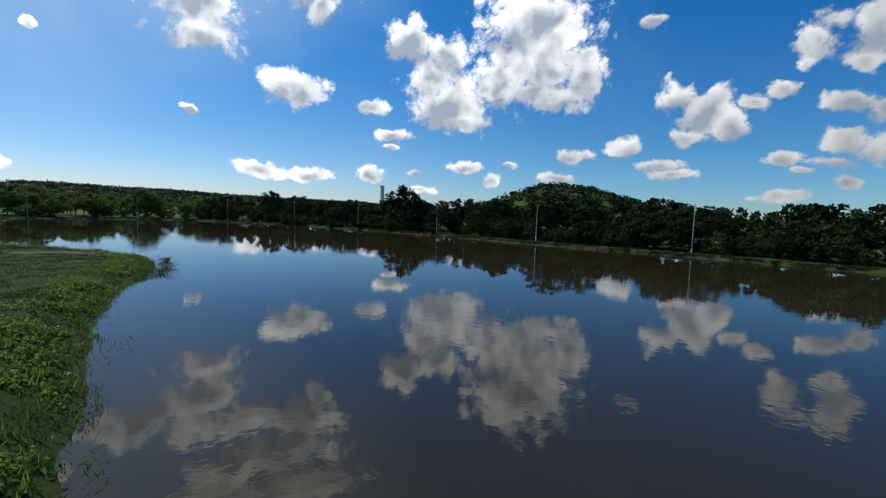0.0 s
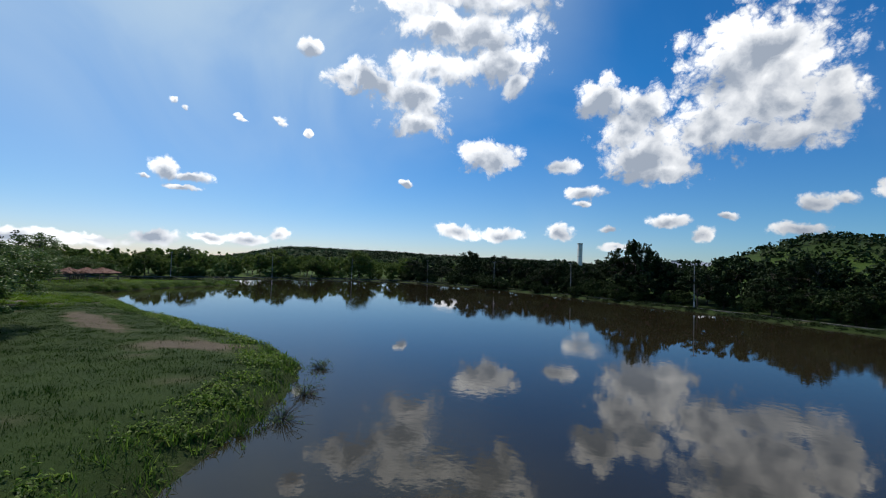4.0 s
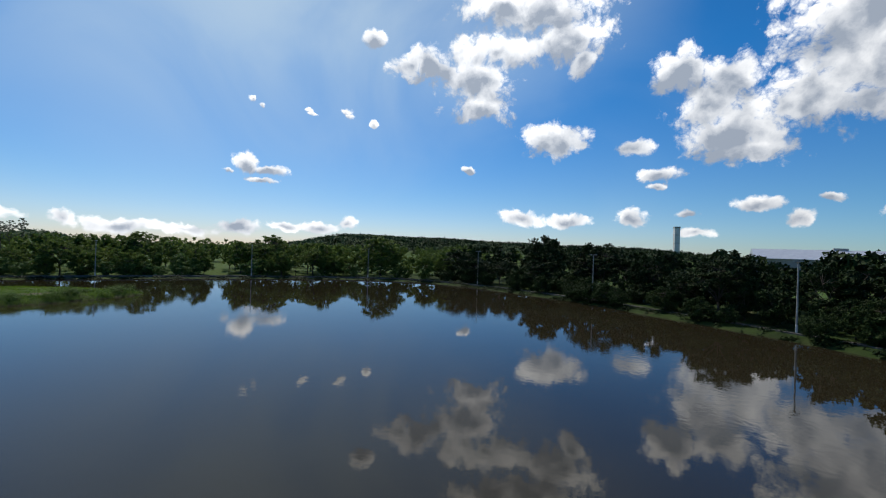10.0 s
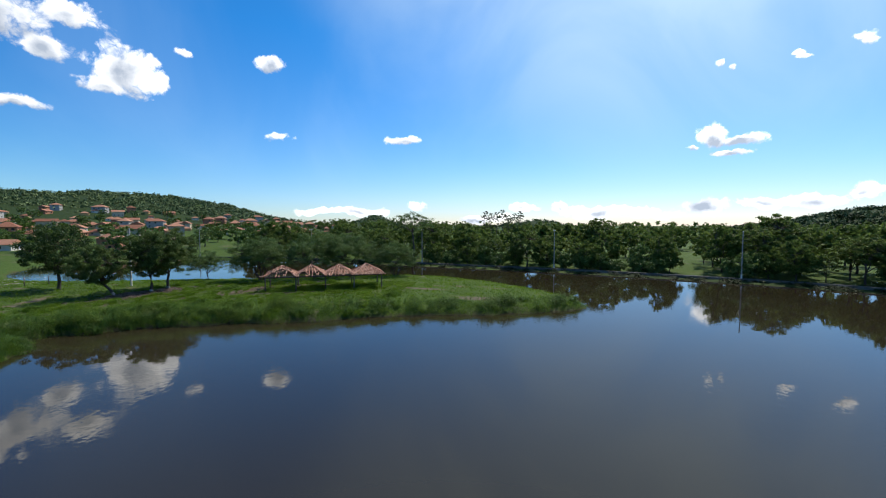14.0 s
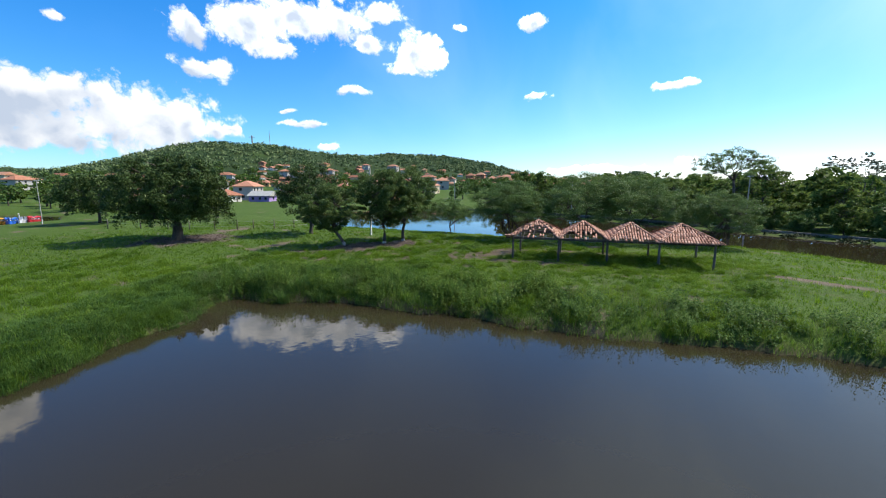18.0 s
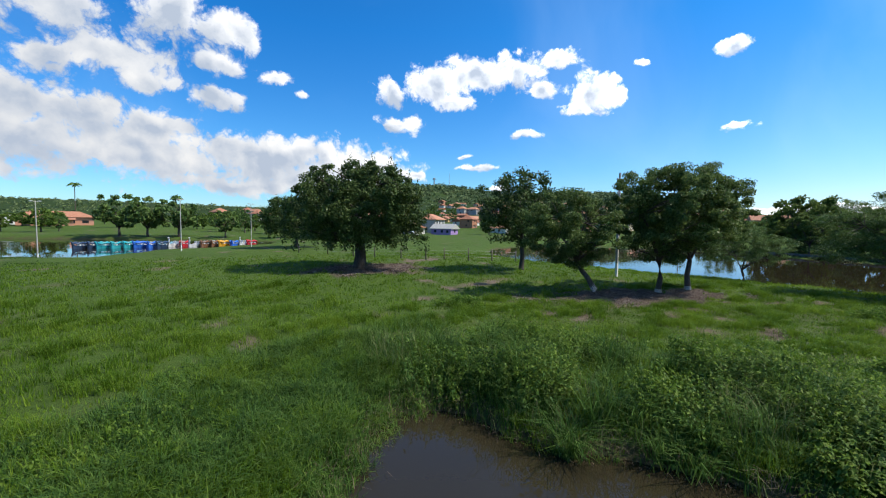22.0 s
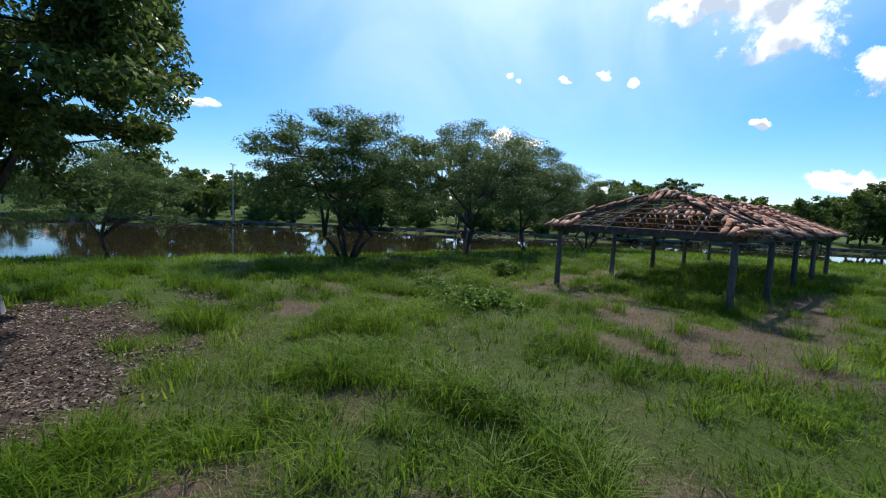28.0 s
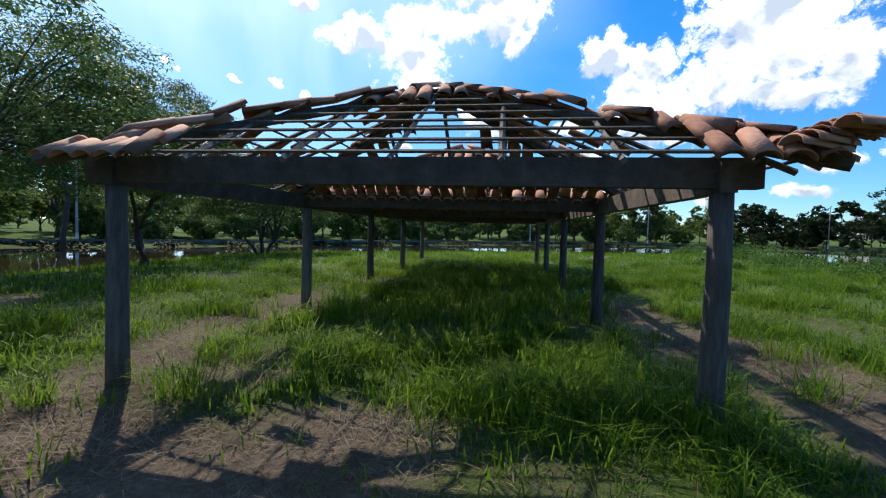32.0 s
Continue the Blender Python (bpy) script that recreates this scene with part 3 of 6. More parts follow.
hill(-14.2, 440, 31, 55, 80, (24, -13))
hill(-24, 470, 11, 70, 80, (24, -13))
hill(-38, 700, 8, 150, 120, (24, -13))
hill(44, 900, 14, 110, 120, (24, -13))
hill(30, 950, 13, 130, 120, (24, -13))
hill(17, 900, 17, 140, 120, (0, 33))
hill(7, 800, 10, 90, 100, (0, 33))
hill(145.5, 900, 50, 130, 190, (-77, 83))
hill(157, 850, 31, 90, 160, (-77, 83))
hill(129, 880, 36, 75, 150, (-77, 83))
hill(120, 900, 25, 60, 150, (-77, 83))
hill(101.3, 950, 20, 26, 60, (-43, 94))
hill(79.6, 1000, 17, 45, 60, (-43, 94))
hill(47.6, 850, 13, 60, 80, (-43, 94))
hill(37, 800, 12, 110, 100, (-43, 94))
hill(178, 1200, 25, 330, 160, (-85, 67))
hill(-158, 1200, 27, 260, 160, (-85, 67))
hill(-120, 1100, 40, 300, 160, (-85, 67))
hill(-75, 1000, 30, 260, 160, (0, 0))


def relief(x, y):
    """Hills and the slope on which the town lies."""
    z = 0.0
    for hx, hy, high, wide, deep, a in HILLS:
        u, v = (x - hx) * math.cos(a) + (y - hy) * math.sin(a), -(x - hx) * math.sin(a) + (y - hy) * math.cos(a)
        z = z + high * np.exp(-0.5 * ((u / wide) ** 2 + (v / deep) ** 2)) * (1 + 0.05 * wave(x, y, 70, 31))
    r = np.hypot(x + 60, y - 60)
    toward = (-(x + 60) * math.sin(radians(138)) + (y - 60) * math.cos(radians(138))) / np.maximum(r, 1)
    return z + np.clip(r - 200, 0, 500) * 0.035 * np.clip(toward, 0, 1) ** 2


def height(x, y):
    x, y = np.asarray(x, float), np.asarray(y, float)
    d = shore(x, y)
    dip = np.clip(d, 0, None)
    # the spit with the shelters stands a metre out of the water, the far bank half that
    spit = np.clip((edge_distance(FAR_BANK, x, y, False) - 8) / 10, 0, 1)
    top = 0.55 + 0.5 * spit
    gentle = np.clip((edge_distance(NEAR_BANK, x, y, False) - edge_distance(BACK_BANK, x, y, False)) / 8 + 0.5, 0, 1)
    land = 0.03 + top * (1 - np.exp(-dip / (1.3 + 5.0 * gentle))) + 0.12 * wave(x, y, 14, 3) * np.clip(dip / 3, 0, 1) + 0.05 * wave(x, y, 3.1, 4) * np.clip(dip / 2, 0, 1)
    return np.where(d > 0, land + relief(x, y), -0.05 + np.maximum(d * 0.3, -1.6))


def ground_z(x, y):
    return float(height(np.array([x]), np.array([y]))[0])


def blot(x, y, cx, cy, rx, ry, turn, seed):
    """An uneven patch: above nought inside it, well below far from it."""
    x, y = np.asarray(x, float), np.asarray(y, float)
    out = np.full(x.shape, -1.0)
    near = np.hypot(x - cx, y - cy) < 1.6 * max(rx, ry)
    if near.any():
        x, y = x[near], y[near]
        c, s = math.cos(radians(turn)), math.sin(radians(turn))
        u, v = ((x - cx) * c + (y - cy) * s) / rx, (-(x - cx) * s + (y - cy) * c) / ry
        out[near] = 1 - np.hypot(u, v) + 0.28 * wave(x, y, 3.5, seed) + 0.12 * wave(x, y, 1.2, seed + 1)
    return out


def mulch(x, y):
    """Dark leaf litter under the trees."""
    m = blot(x, y, -112.8, 46.3, 9.2, 3.3, -18, 40)
    m = np.maximum(m, blot(x, y, -102.8, 22.3, 7.6, 5.0, 20, 42))
    m = np.maximum(m, blot(x, y, -69, 39, 4.5, 3, 10, 44))
    return np.clip(m * 4, 0, 1)


def dry(x, y):
    """Trodden and dried-out grass."""
    m = np.full(np.shape(x), -1.0)
    for n, (cx, cy, rx, ry, turn) in enumerate((
            (-114.8, 60.3, 5.2, 1.5, -8), (-119.2, 61.2, 3.4, 1.5, 20), (-115.0, 67.5, 0.9, 5.5, 18), (-122.2, 65, 0.9, 6, 18), (-113.0, 62.8, 1.5, 2.2, 25), (-111.6, 59.5, 1.9, 1.1, 40),
            (-113.7, 58.0, 1.4, 0.8, 30), (-117.9, 60.6, 1.6, 0.8, 10), (-118.7, 52.2, 1.3, 0.8, 20), (-119.1, 55.0, 1.1, 0.5, 0), (-110.9, 50.6, 1.1, 0.5, -60), (-110.0, 52.8, 0.9, 0.6, 10),
            (-109.1, 55.3, 1.3, 0.6, 30), (-108.0, 51.2, 0.8, 0.6, 15), (-109.2, 48.1, 3.2, 0.8, 0), (-106.4, 53.6, 0.9, 0.5, 30), (-103.4, 49.0, 1.3, 0.5, 20), (-101.5, 52.5, 0.9, 0.4, 10),
            (-113.8, 66.4, 1.0, 3.0, 18), (-118.3, 62.3, 1.7, 0.9, 30), (-117.2, 61.2, 2.2, 1.0, 15), (-111, 97, 5, 1.6, 70), (-22.5, 38.0, 6.5, 2.4, 28), (-73, 44, 8, 1.3, 15), (-44, 40, 12, 2.2, -12), (-119, 88, 4.5, 0.8, 70), (-113, 15, 5, 1.6, 20), (-106.5, 36, 3.5, 0.8, 15))):
        m = np.maximum(m, blot(x, y, cx, cy, rx, ry, turn, 50 + n))
    m = np.maximum(m, 0.8 * wave(x, y, 5.5, 70) - 0.54)
    return np.clip(m * 3, 0, 1)


def thatch(x, y):
    """Dead stalks showing between the tufts beside the shelters."""
    return np.maximum(dry(x, y), 0.3 * np.clip(0.55 - tussocky(x, y, 0.0), 0, 1) * path_near(x, y, 12.0))


def path_near(x, y, far):
    """Closer than far to the last stretch of the flight line over the spit."""
    return edge_distance([(-88, 60), (-93, 56), (-101, 52), (-108, 52), (-112, 54), (-116, 60), (-121, 74)], x, y, False) < far


def tussocky(x, y, low=0.3):
    """Grass gathers in clumps with thin places between."""
    return np.clip(0.5 + 0.95 * wave(x, y, 2.9, 94) + 0.3 * wave(x, y, 9, 95) + 0.25 * wave(x, y, 1.1, 93), low, 1)


def axis(lo, hi, fine_lo, fine_hi, fine, mid_lo, mid_hi, mid):
    a = list(np.arange(mid_lo, fine_lo, mid)) + list(np.arange(fine_lo, fine_hi, fine)) + list(np.arange(fine_hi, mid_hi, mid))
    step, v = mid, a[-1]
    while v < hi:
        step = min(step * 1.12, 220 if v > 1500 else 26)
        v += step
        a.append(v)
    step, v, low = mid, a[0], []
    while v > lo:
        step = min(step * 1.12, 220 if v < -1500 else 26)
        v -= step
        low.append(v)
    return np.array(low[::-1] + a)


GX = axis(-4300, 4300, -136, -84, 0.55, -215, 130, 2.0)
GY = axis(-4300, 4300, 36, 86, 0.55, -125, 195, 2.0)
gx, gy = np.meshgrid(GX, GY)
gz = height(gx, gy)
nx, ny = len(GX), len(GY)
idx = np.arange(nx * ny).reshape(ny, nx)
quad = np.stack([idx[:-1, :-1], idx[:-1, 1:], idx[1:, 1:], idx[1:, :-1]], -1).reshape(-1, 4)
ground_me = bpy.data.meshes.new("ground")
ground_me.vertices.add(nx * ny)
ground_me.vertices.foreach_set("co", np.stack([gx, gy, gz], -1).ravel())
ground_me.loops.add(len(quad) * 4)
ground_me.loops.foreach_set("vertex_index", quad.ravel())
ground_me.polygons.add(len(quad))
ground_me.polygons.foreach_set("loop_start", np.arange(0, len(quad) * 4, 4))
ground_me.polygons.foreach_set("use_smooth", [True] * len(quad))
ground_me.update(calc_edges=True)
litter = ground_me.color_attributes.new("litter", "FLOAT_COLOR", "POINT")
far_field = np.clip((np.hypot(gx + 40, gy - 60) - 210) / 60, 0, 1)
litter.data.foreach_set("color", np.stack([mulch(gx, gy), thatch(gx, gy) * (1 - far_field), np.clip(1 - shore(gx, gy) / 0.5, 0, 1), np.ones_like(gx)], -1).ravel())

# dark forest floor, and tree shade painted on the ground by wood and verge
wooded_shade = ground_me.color_attributes.new("wooded_shade", "FLOAT_COLOR", "POINT")
shaded_floor = np.clip((relief(gx, gy) - 3) / 6, 0, 1) * np.clip((np.hypot(gx + 60, gy - 60) - 300) / 60, 0, 1)
shaded_floor = np.maximum(shaded_floor, np.clip(1.35 - edge_distance(beside(FAR_BANK, 16), gx, gy, False) / 15, 0, 1) * np.clip((gx + 125) / 20, 0, 1))
shaded_floor = np.maximum(shaded_floor, 0.85 * np.clip(2.0 - edge_distance(FAR_BANK, gx, gy, False) / 3.5, 0, 1) * (gx > -150))
# lush turf on the near bank, darkened in place of cloud shade
shaded_floor = np.maximum(shaded_floor, 0.78 * np.clip((gx + 74) / 14, 0, 1) * np.clip((24 - gx) / 10, 0, 1) * np.clip((gy + 20) / 10, 0, 1) * np.clip((60 - gy) / 8, 0, 1))
shaded_floor *= 1 - 0.8 * dry(gx, gy)
wooded_shade.data.foreach_set("color", np.stack([shaded_floor] * 3 + [np.ones_like(gx)], -1).ravel())


def ground_material():
    m = bpy.data.materials.new("ground_cover")
    m.use_nodes = True
    t = m.node_tree
    p = t.nodes["Principled BSDF"]
    tc = t.nodes.new("ShaderNodeTexCoord").outputs["Object"]
    mask = t.nodes.new("ShaderNodeVertexColor")
    mask.layer_name = "litter"
    sep = t.nodes.new("ShaderNodeSeparateColor")
    t.links.new(mask.outputs["Color"], sep.inputs[0])

    def noisy(scale, stops, detail=8.0):
        n = t.nodes.new("ShaderNodeTexNoise")
        n.inputs["Scale"].default_value, n.inputs["Detail"].default_value, n.inputs["Roughness"].default_value = scale, detail, 0.7
        t.links.new(tc, n.inputs["Vector"])
        r = t.nodes.new("ShaderNodeValToRGB")
        while len(r.color_ramp.elements) < len(stops):
            r.color_ramp.elements.new(0.5)
        for i, c in enumerate(stops):
            r.color_ramp.elements[i].position, r.color_ramp.elements[i].color = 0.3 + 0.4 * i / (len(stops) - 1), (*c, 1)
        t.links.new(n.outputs["Fac"], r.inputs[0])
        return r.outputs[0]

    def blend(a, b, f):
        n = t.nodes.new("ShaderNodeMix")
        n.data_type = "RGBA"
        t.links.new(a, n.inputs["A"])
        t.links.new(b, n.inputs["B"])
        if isinstance(f, float):
            n.inputs["Factor"].default_value = f
        else:
            t.links.new(f, n.inputs["Factor"])
        return n.outputs["Result"]

    green = blend(noisy(0.09, [(0.042, 0.078, 0.011), (0.08, 0.14, 0.018), (0.13, 0.17, 0.034)]), noisy(2.2, [(0.03, 0.05, 0.010), (0.072, 0.12, 0.016), (0.14, 0.165, 0.045)]), 0.55)
    # fine dark grain stands in for shade down between the blades
    green = blend(green, noisy(26.0, [(0.010, 0.019, 0.004), (0.04, 0.076, 0.010), (0.085, 0.13, 0.02)]), 0.62)
    straw = blend(noisy(1.2, [(0.085, 0.062, 0.045), (0.145, 0.11, 0.08), (0.2, 0.155, 0.11)]), noisy(14.0, [(0.04, 0.03, 0.02), (0.14, 0.105, 0.075), (0.25, 0.2, 0.14)]), 0.5)
    dark = blend(noisy(1.5, [(0.045, 0.03, 0.025), (0.085, 0.06, 0.05)]), noisy(18.0, [(0.03, 0.02, 0.016), (0.09, 0.065, 0.055), (0.24, 0.2, 0.17)]), 0.6)
    mud = noisy(3.0, [(0.05, 0.04, 0.024), (0.09, 0.07, 0.04)])
    c = blend(blend(blend(green, straw, sep.outputs[1]), dark, sep.outputs[0]), mud, sep.outputs[2])
    # forest floor and painted shade, laid over the other ground colours
    wood = t.nodes.new("ShaderNodeVertexColor")
    wood.layer_name = "wooded_shade"
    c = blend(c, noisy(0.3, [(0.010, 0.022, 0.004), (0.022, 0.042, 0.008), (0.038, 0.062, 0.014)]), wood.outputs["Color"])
    t.links.new(c, p.inputs["Base Color"])
    p.inputs["Roughness"].default_value = 0.95
    p.inputs["Specular IOR Level"].default_value = 0.15
    b = t.nodes.new("ShaderNodeBump")
    n = t.nodes.new("ShaderNodeTexNoise")
    n.inputs["Scale"].default_value, n.inputs["Detail"].default_value, n.inputs["Roughness"].default_value = 5.0, 9.0, 0.75
    t.links.new(tc, n.inputs["Vector"])
    t.links.new(n.outputs["Fac"], b.inputs["Height"])
    b.inputs["Strength"].default_value, b.inputs["Distance"].default_value = 0.9, 0.12
    t.links.new(b.outputs[0], p.inputs["Normal"])
    return m


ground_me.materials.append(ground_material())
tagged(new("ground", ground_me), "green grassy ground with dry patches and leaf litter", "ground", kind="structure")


# ---- water ----
def water_material():
    m = bpy.data.materials.new("pond_water")
    m.use_nodes = True
    t = m.node_tree
    p = t.nodes["Principled BSDF"]
    p.inputs["Base Color"].default_value = (0.027, 0.022, 0.012, 1)
    p.inputs["Roughness"].default_value = 0.008
    p.inputs["IOR"].default_value = 1.37
    tc = t.nodes.new("ShaderNodeTexCoord").outputs["Object"]
    b = t.nodes.new("ShaderNodeBump")
    n = t.nodes.new("ShaderNodeTexNoise")
    n.inputs["Scale"].default_value, n.inputs["Detail"].default_value = 1.6, 3.0
    calm = t.nodes.new("ShaderNodeTexNoise")
    calm.inputs["Scale"].default_value = 0.045
    t.links.new(tc, n.inputs["Vector"])
    t.links.new(tc, calm.inputs["Vector"])
    k = t.nodes.new("ShaderNodeMapRange")
    t.links.new(calm.outputs["Fac"], k.inputs[0])
    for i, v in enumerate((0.42, 0.7, 0.03, 0.2)):
        k.inputs[i + 1].default_value = v
    t.links.new(k.outputs[0], b.inputs["Strength"])
    b.inputs["Distance"].default_value = 0.05
    t.links.new(n.outputs["Fac"], b.inputs["Height"])
    t.links.new(b.outputs[0], p.inputs["Normal"])
    return m


water_me = mesh_of("water", [(-230, -140, 0), (140, -140, 0), (140, 205, 0), (-230, 205, 0)], [(0, 1, 2, 3)], water_material())
tagged(new("water", water_me), "calm brown pond water mirroring the sky", "water", kind="structure")


# ---- path and kerb along the far bank ----
def along(line, step):
    """Points every step metres along a line, with the way at each."""
    out, carry = [], 0.0
    for a, b in zip(line, line[1:]):
        a, b = Vector(a), Vector(b)
        ln = (b - a).length
        s = carry
        while s < ln:
            out.append((a.lerp(b, s / ln), (b - a) / ln))
            s += step
        carry = s - ln
    return out


def smooth_line(line, times=2):
    line = [Vector(p) for p in line]
    for _ in range(times):
        line = [line[0]] + [q for a, b in zip(line, line[1:]) for q in (a.lerp(b, 0.25), a.lerp(b, 0.75))] + [line[-1]]
    return line


bank = smooth_line(FAR_BANK)


def ribbon(name, line, inner, outer, low, high, mat, label, category, step=3.0):
    """A strip with thickness beside the line, to its landward side."""
    pts = along(line, step)
    v, f = [], []
    for i, (p, w) in enumerate(pts):
        side = Vector((w.y, -w.x))
        for d, z in ((inner, low), (inner, high), (outer, high), (outer, low)):
            q = p + side * d
            v.append((q.x, q.y, z))
        if i:
            a, b = 4 * (i - 1), 4 * i
            f += [(a + k, b + k, b + (k + 1) % 4, a + (k + 1) % 4) for k in range(3)]
    return tagged(new(name, mesh_of(name, v, f, mat)), label, category, kind="structure")


ribbon("kerb", bank, 0.0, 0.35, 0.1, 0.72, M_KERB, "weathered pale concrete kerb along the bank", "kerb")
ribbon("pavement", bank, 0.35, 1.8, 0.1, 0.64, M_PATH, "paved walking path behind the kerb", "pavement")

# ---- street lamps ----
def build_lamp():
    lamp = thing("street_lamp", (0, 0, 0), 0, "tall white concrete lamp post with twin heads beside the path", "street lamp", "lamps round the pond")
    part("pole", mesh_of("pole", *tube([(0, 0, 0), (0, 0, 1.2), (0, 0, 9.6)], [0.14, 0.13, 0.075], 10), M_CONC), lamp)
    part("painted_foot", mesh_of("painted_foot", *tube([(0, 0, 0), (0, 0, 1.1)], [0.148, 0.139], 10), M_WHITE), lamp, label="whitewashed foot")
    part("crossarm", mesh_of("crossarm", *tube([(-0.75, 0, 9.62), (0.75, 0, 9.62)], [0.04, 0.04], 6), M_STEEL), lamp)
    for s in (-1, 1):
        head = join([box_data(s * 0.75 - 0.3, -0.13, 9.6, s * 0.75 + 0.3, 0.13, 9.72, 0.05), box_data(s * 0.75 - 0.22, -0.09, 9.56, s * 0.75 + 0.22, 0.09, 9.6)])
        part("lamp_head", mesh_of("lamp_head", *head, M_STEEL), lamp)
    return lamp


LAMP_SPOTS = beside(FAR_BANK, 0.9)
first_lamp = build_lamp()
for i in (1, 2, 3, 4, 5, 6, 8, 10, 12, 14, 16, 18):
    x, y = LAMP_SPOTS[i]
    (wx, wy), (vx, vy) = FAR_BANK[i - 1], FAR_BANK[min(i + 1, 18)]
    m = pose(x, y, ground_z(x, y) + 0.05, 0, 0, math.degrees(math.atan2(vy - wy, vx - wx)) + 90)
    if i == 1:
        first_lamp.matrix_world = m
    else:
        copy_thing(first_lamp, m)

# ---- trees ----
def limb_points(a, b, rng, sag=0.12, n=4):
    a, b = Vector(a), Vector(b)
    ln = (b - a).length
    return [a.lerp(b, i / n) + Vector(rng.normal(size=3)) * ln * 0.035 * (0 < i < n) + Vector((0, 0, 1)) * math.sin(math.pi * i / n) * ln * sag for i in range(n + 1)]


def build_tree(name, seed, tall, wide, trunk, girth, clusters, count, size, shape="round", leaf=None, stems=1, lean=0.0, lime=False, slim=0.5, clump=0.2, label="", category="tree", tri=False):
    """A tree: tapered trunk with limbs, and a crown of leaf clusters with gaps; shape: round, flat (an umbrella) or weeping."""
    rng = np.random.RandomState(seed)
    root = thing(name, (0, 0, 0), 0, label, category)
    # cluster centres fill the crown
    c = []
    while len(c) < clusters:
        p = rng.uniform(-1, 1, 3)
        r = math.hypot(p[0], p[1])
        if shape == "flat":
            top = 1 - 0.75 * r * r
            if r > 1 or not (top - 0.75 - 0.45 * rng.rand() < p[2] < top):
                continue
            z = trunk + (tall - trunk) * (0.5 + 0.5 * p[2])
        elif shape == "weeping":
            q = np.linalg.norm(p)
            if q > 1 or q < 0.55 + 0.2 * rng.rand() or p[2] < -0.75:
                continue
            z = tall * (0.16 + 0.42 * (1 + p[2])) if r < 0.97 else tall * 0.3
        else:
            q = np.linalg.norm(p)
            if q > 1 or q < 0.35 * rng.rand() + 0.25:
                continue
            z = trunk + (tall - trunk) * (0.5 + 0.5 * p[2])
        lump = 1 + 0.16 * math.sin(3 * math.atan2(p[1], p[0]) + seed) + 0.1 * math.sin(5 * math.atan2(p[1], p[0]) + 2 * seed + 3 * p[2])
        c.append((p[0] * wide * lump + lean, p[1] * wide * lump, z))
    c = np.array(c)
    wood, feet = [], []
    if stems == 1:
        fork = Vector((lean * 0.75, 0, trunk * 1.02))
        bend = Vector((lean * 0.25, 0.05 * trunk, trunk * 0.5))
        pts = [Vector((0, 0, -0.25)), Vector((0, 0, trunk * 0.1)), bend, fork]
        wood.append(tube(pts, [girth * 1.35, girth, girth * 0.85, girth * 0.75], 9))
        feet.append((pts, girth))
        forks = [fork]
    else:
        forks = []
        for k in range(stems):
            a = 2 * math.pi * k / stems + rng.rand()
            foot = Vector((math.cos(a), math.sin(a), 0)) * girth * 1.6
            top = Vector((math.cos(a) * wide * 0.28, math.sin(a) * wide * 0.28, trunk * (0.9 + 0.3 * rng.rand())))
            wood.append(tube([foot - Vector((0, 0, 0.2)), foot.lerp(top, 0.5) + Vector((0, 0, 0.1)), top], [girth * 0.7, girth * 0.5, girth * 0.42], 7))
            forks.append(top)
            feet.append(([foot - Vector((0, 0, 0.2)), foot.lerp(top, 0.12), foot.lerp(top, 0.75)], girth * 0.6))
    mains = []
    for k in range(5 if stems == 1 else stems * 2):
        goal = Vector(c[rng.randint(len(c))])
        src = forks[k % len(forks)]
        goal = src.lerp(goal, 0.75)
        pts = limb_points(src, goal, rng)
        wood.append(tube(pts, [girth * 0.5, girth * 0.42, girth * 0.33, girth * 0.26, girth * 0.18], 6))
        mains += pts[1:]
    for q in c[:: max(1, len(c) // 70)]:
        q = Vector(q)
        src = min(mains, key=lambda m: (m - q).length)
        pts = limb_points(src, q, rng, 0.06, 2)
        wood.append(tube(pts, [girth * 0.16, girth * 0.11, girth * 0.05], 4, False))
    part("trunk", mesh_of("trunk", *join(wood), M_BARK, True), root)
    if lime and feet:
        for pts, g in feet:
            part("limewash", mesh_of("limewash", *tube([pts[0], pts[1], pts[1].lerp(pts[2], 0.45)], [g * 1.37, g * 1.03, g * 0.9], 12, False), M_LIME, True), root, label="whitewashed band")
    rad = wide * (clump if shape != "flat" else 0.17) * rng.uniform(0.65, 1.3, len(c))
    faces = leaves(rng, c, rad, count, size, 0.42 if shape == "flat" else 0.62, 0.8 if shape == "flat" else 0.25, slim, tri)
    if shape == "weeping":
        k = len(c) * count // 4
        hang = leaves(rng, c[rng.randint(0, len(c), 160)] * (1.02, 1.02, 1) - (0, 0, wide * 0.16), wide * 0.06, k // 160, size, 6.0, -0.2, slim, tri)
        hang = hang[hang[..., 2].min(1) > tall * 0.17]
        faces = np.concatenate([faces, hang])
    part("crown", polys("crown", faces, leaf or M_LEAF), root)
    return root


def stand(tree, x, y, turn=0.0, scale=1.0):
    z = ground_z(x, y)
    tree.matrix_world = pose(x, y, z, 0, 0, turn) @ Matrix.Scale(scale, 4)
    return tree


def again(tree, x, y, turn, scale, label=""):
    return tagged(copy_thing(tree, pose(x, y, ground_z(x, y), 0, 0, turn) @ Matrix.Scale(scale / tree.scale[0], 4)), label)


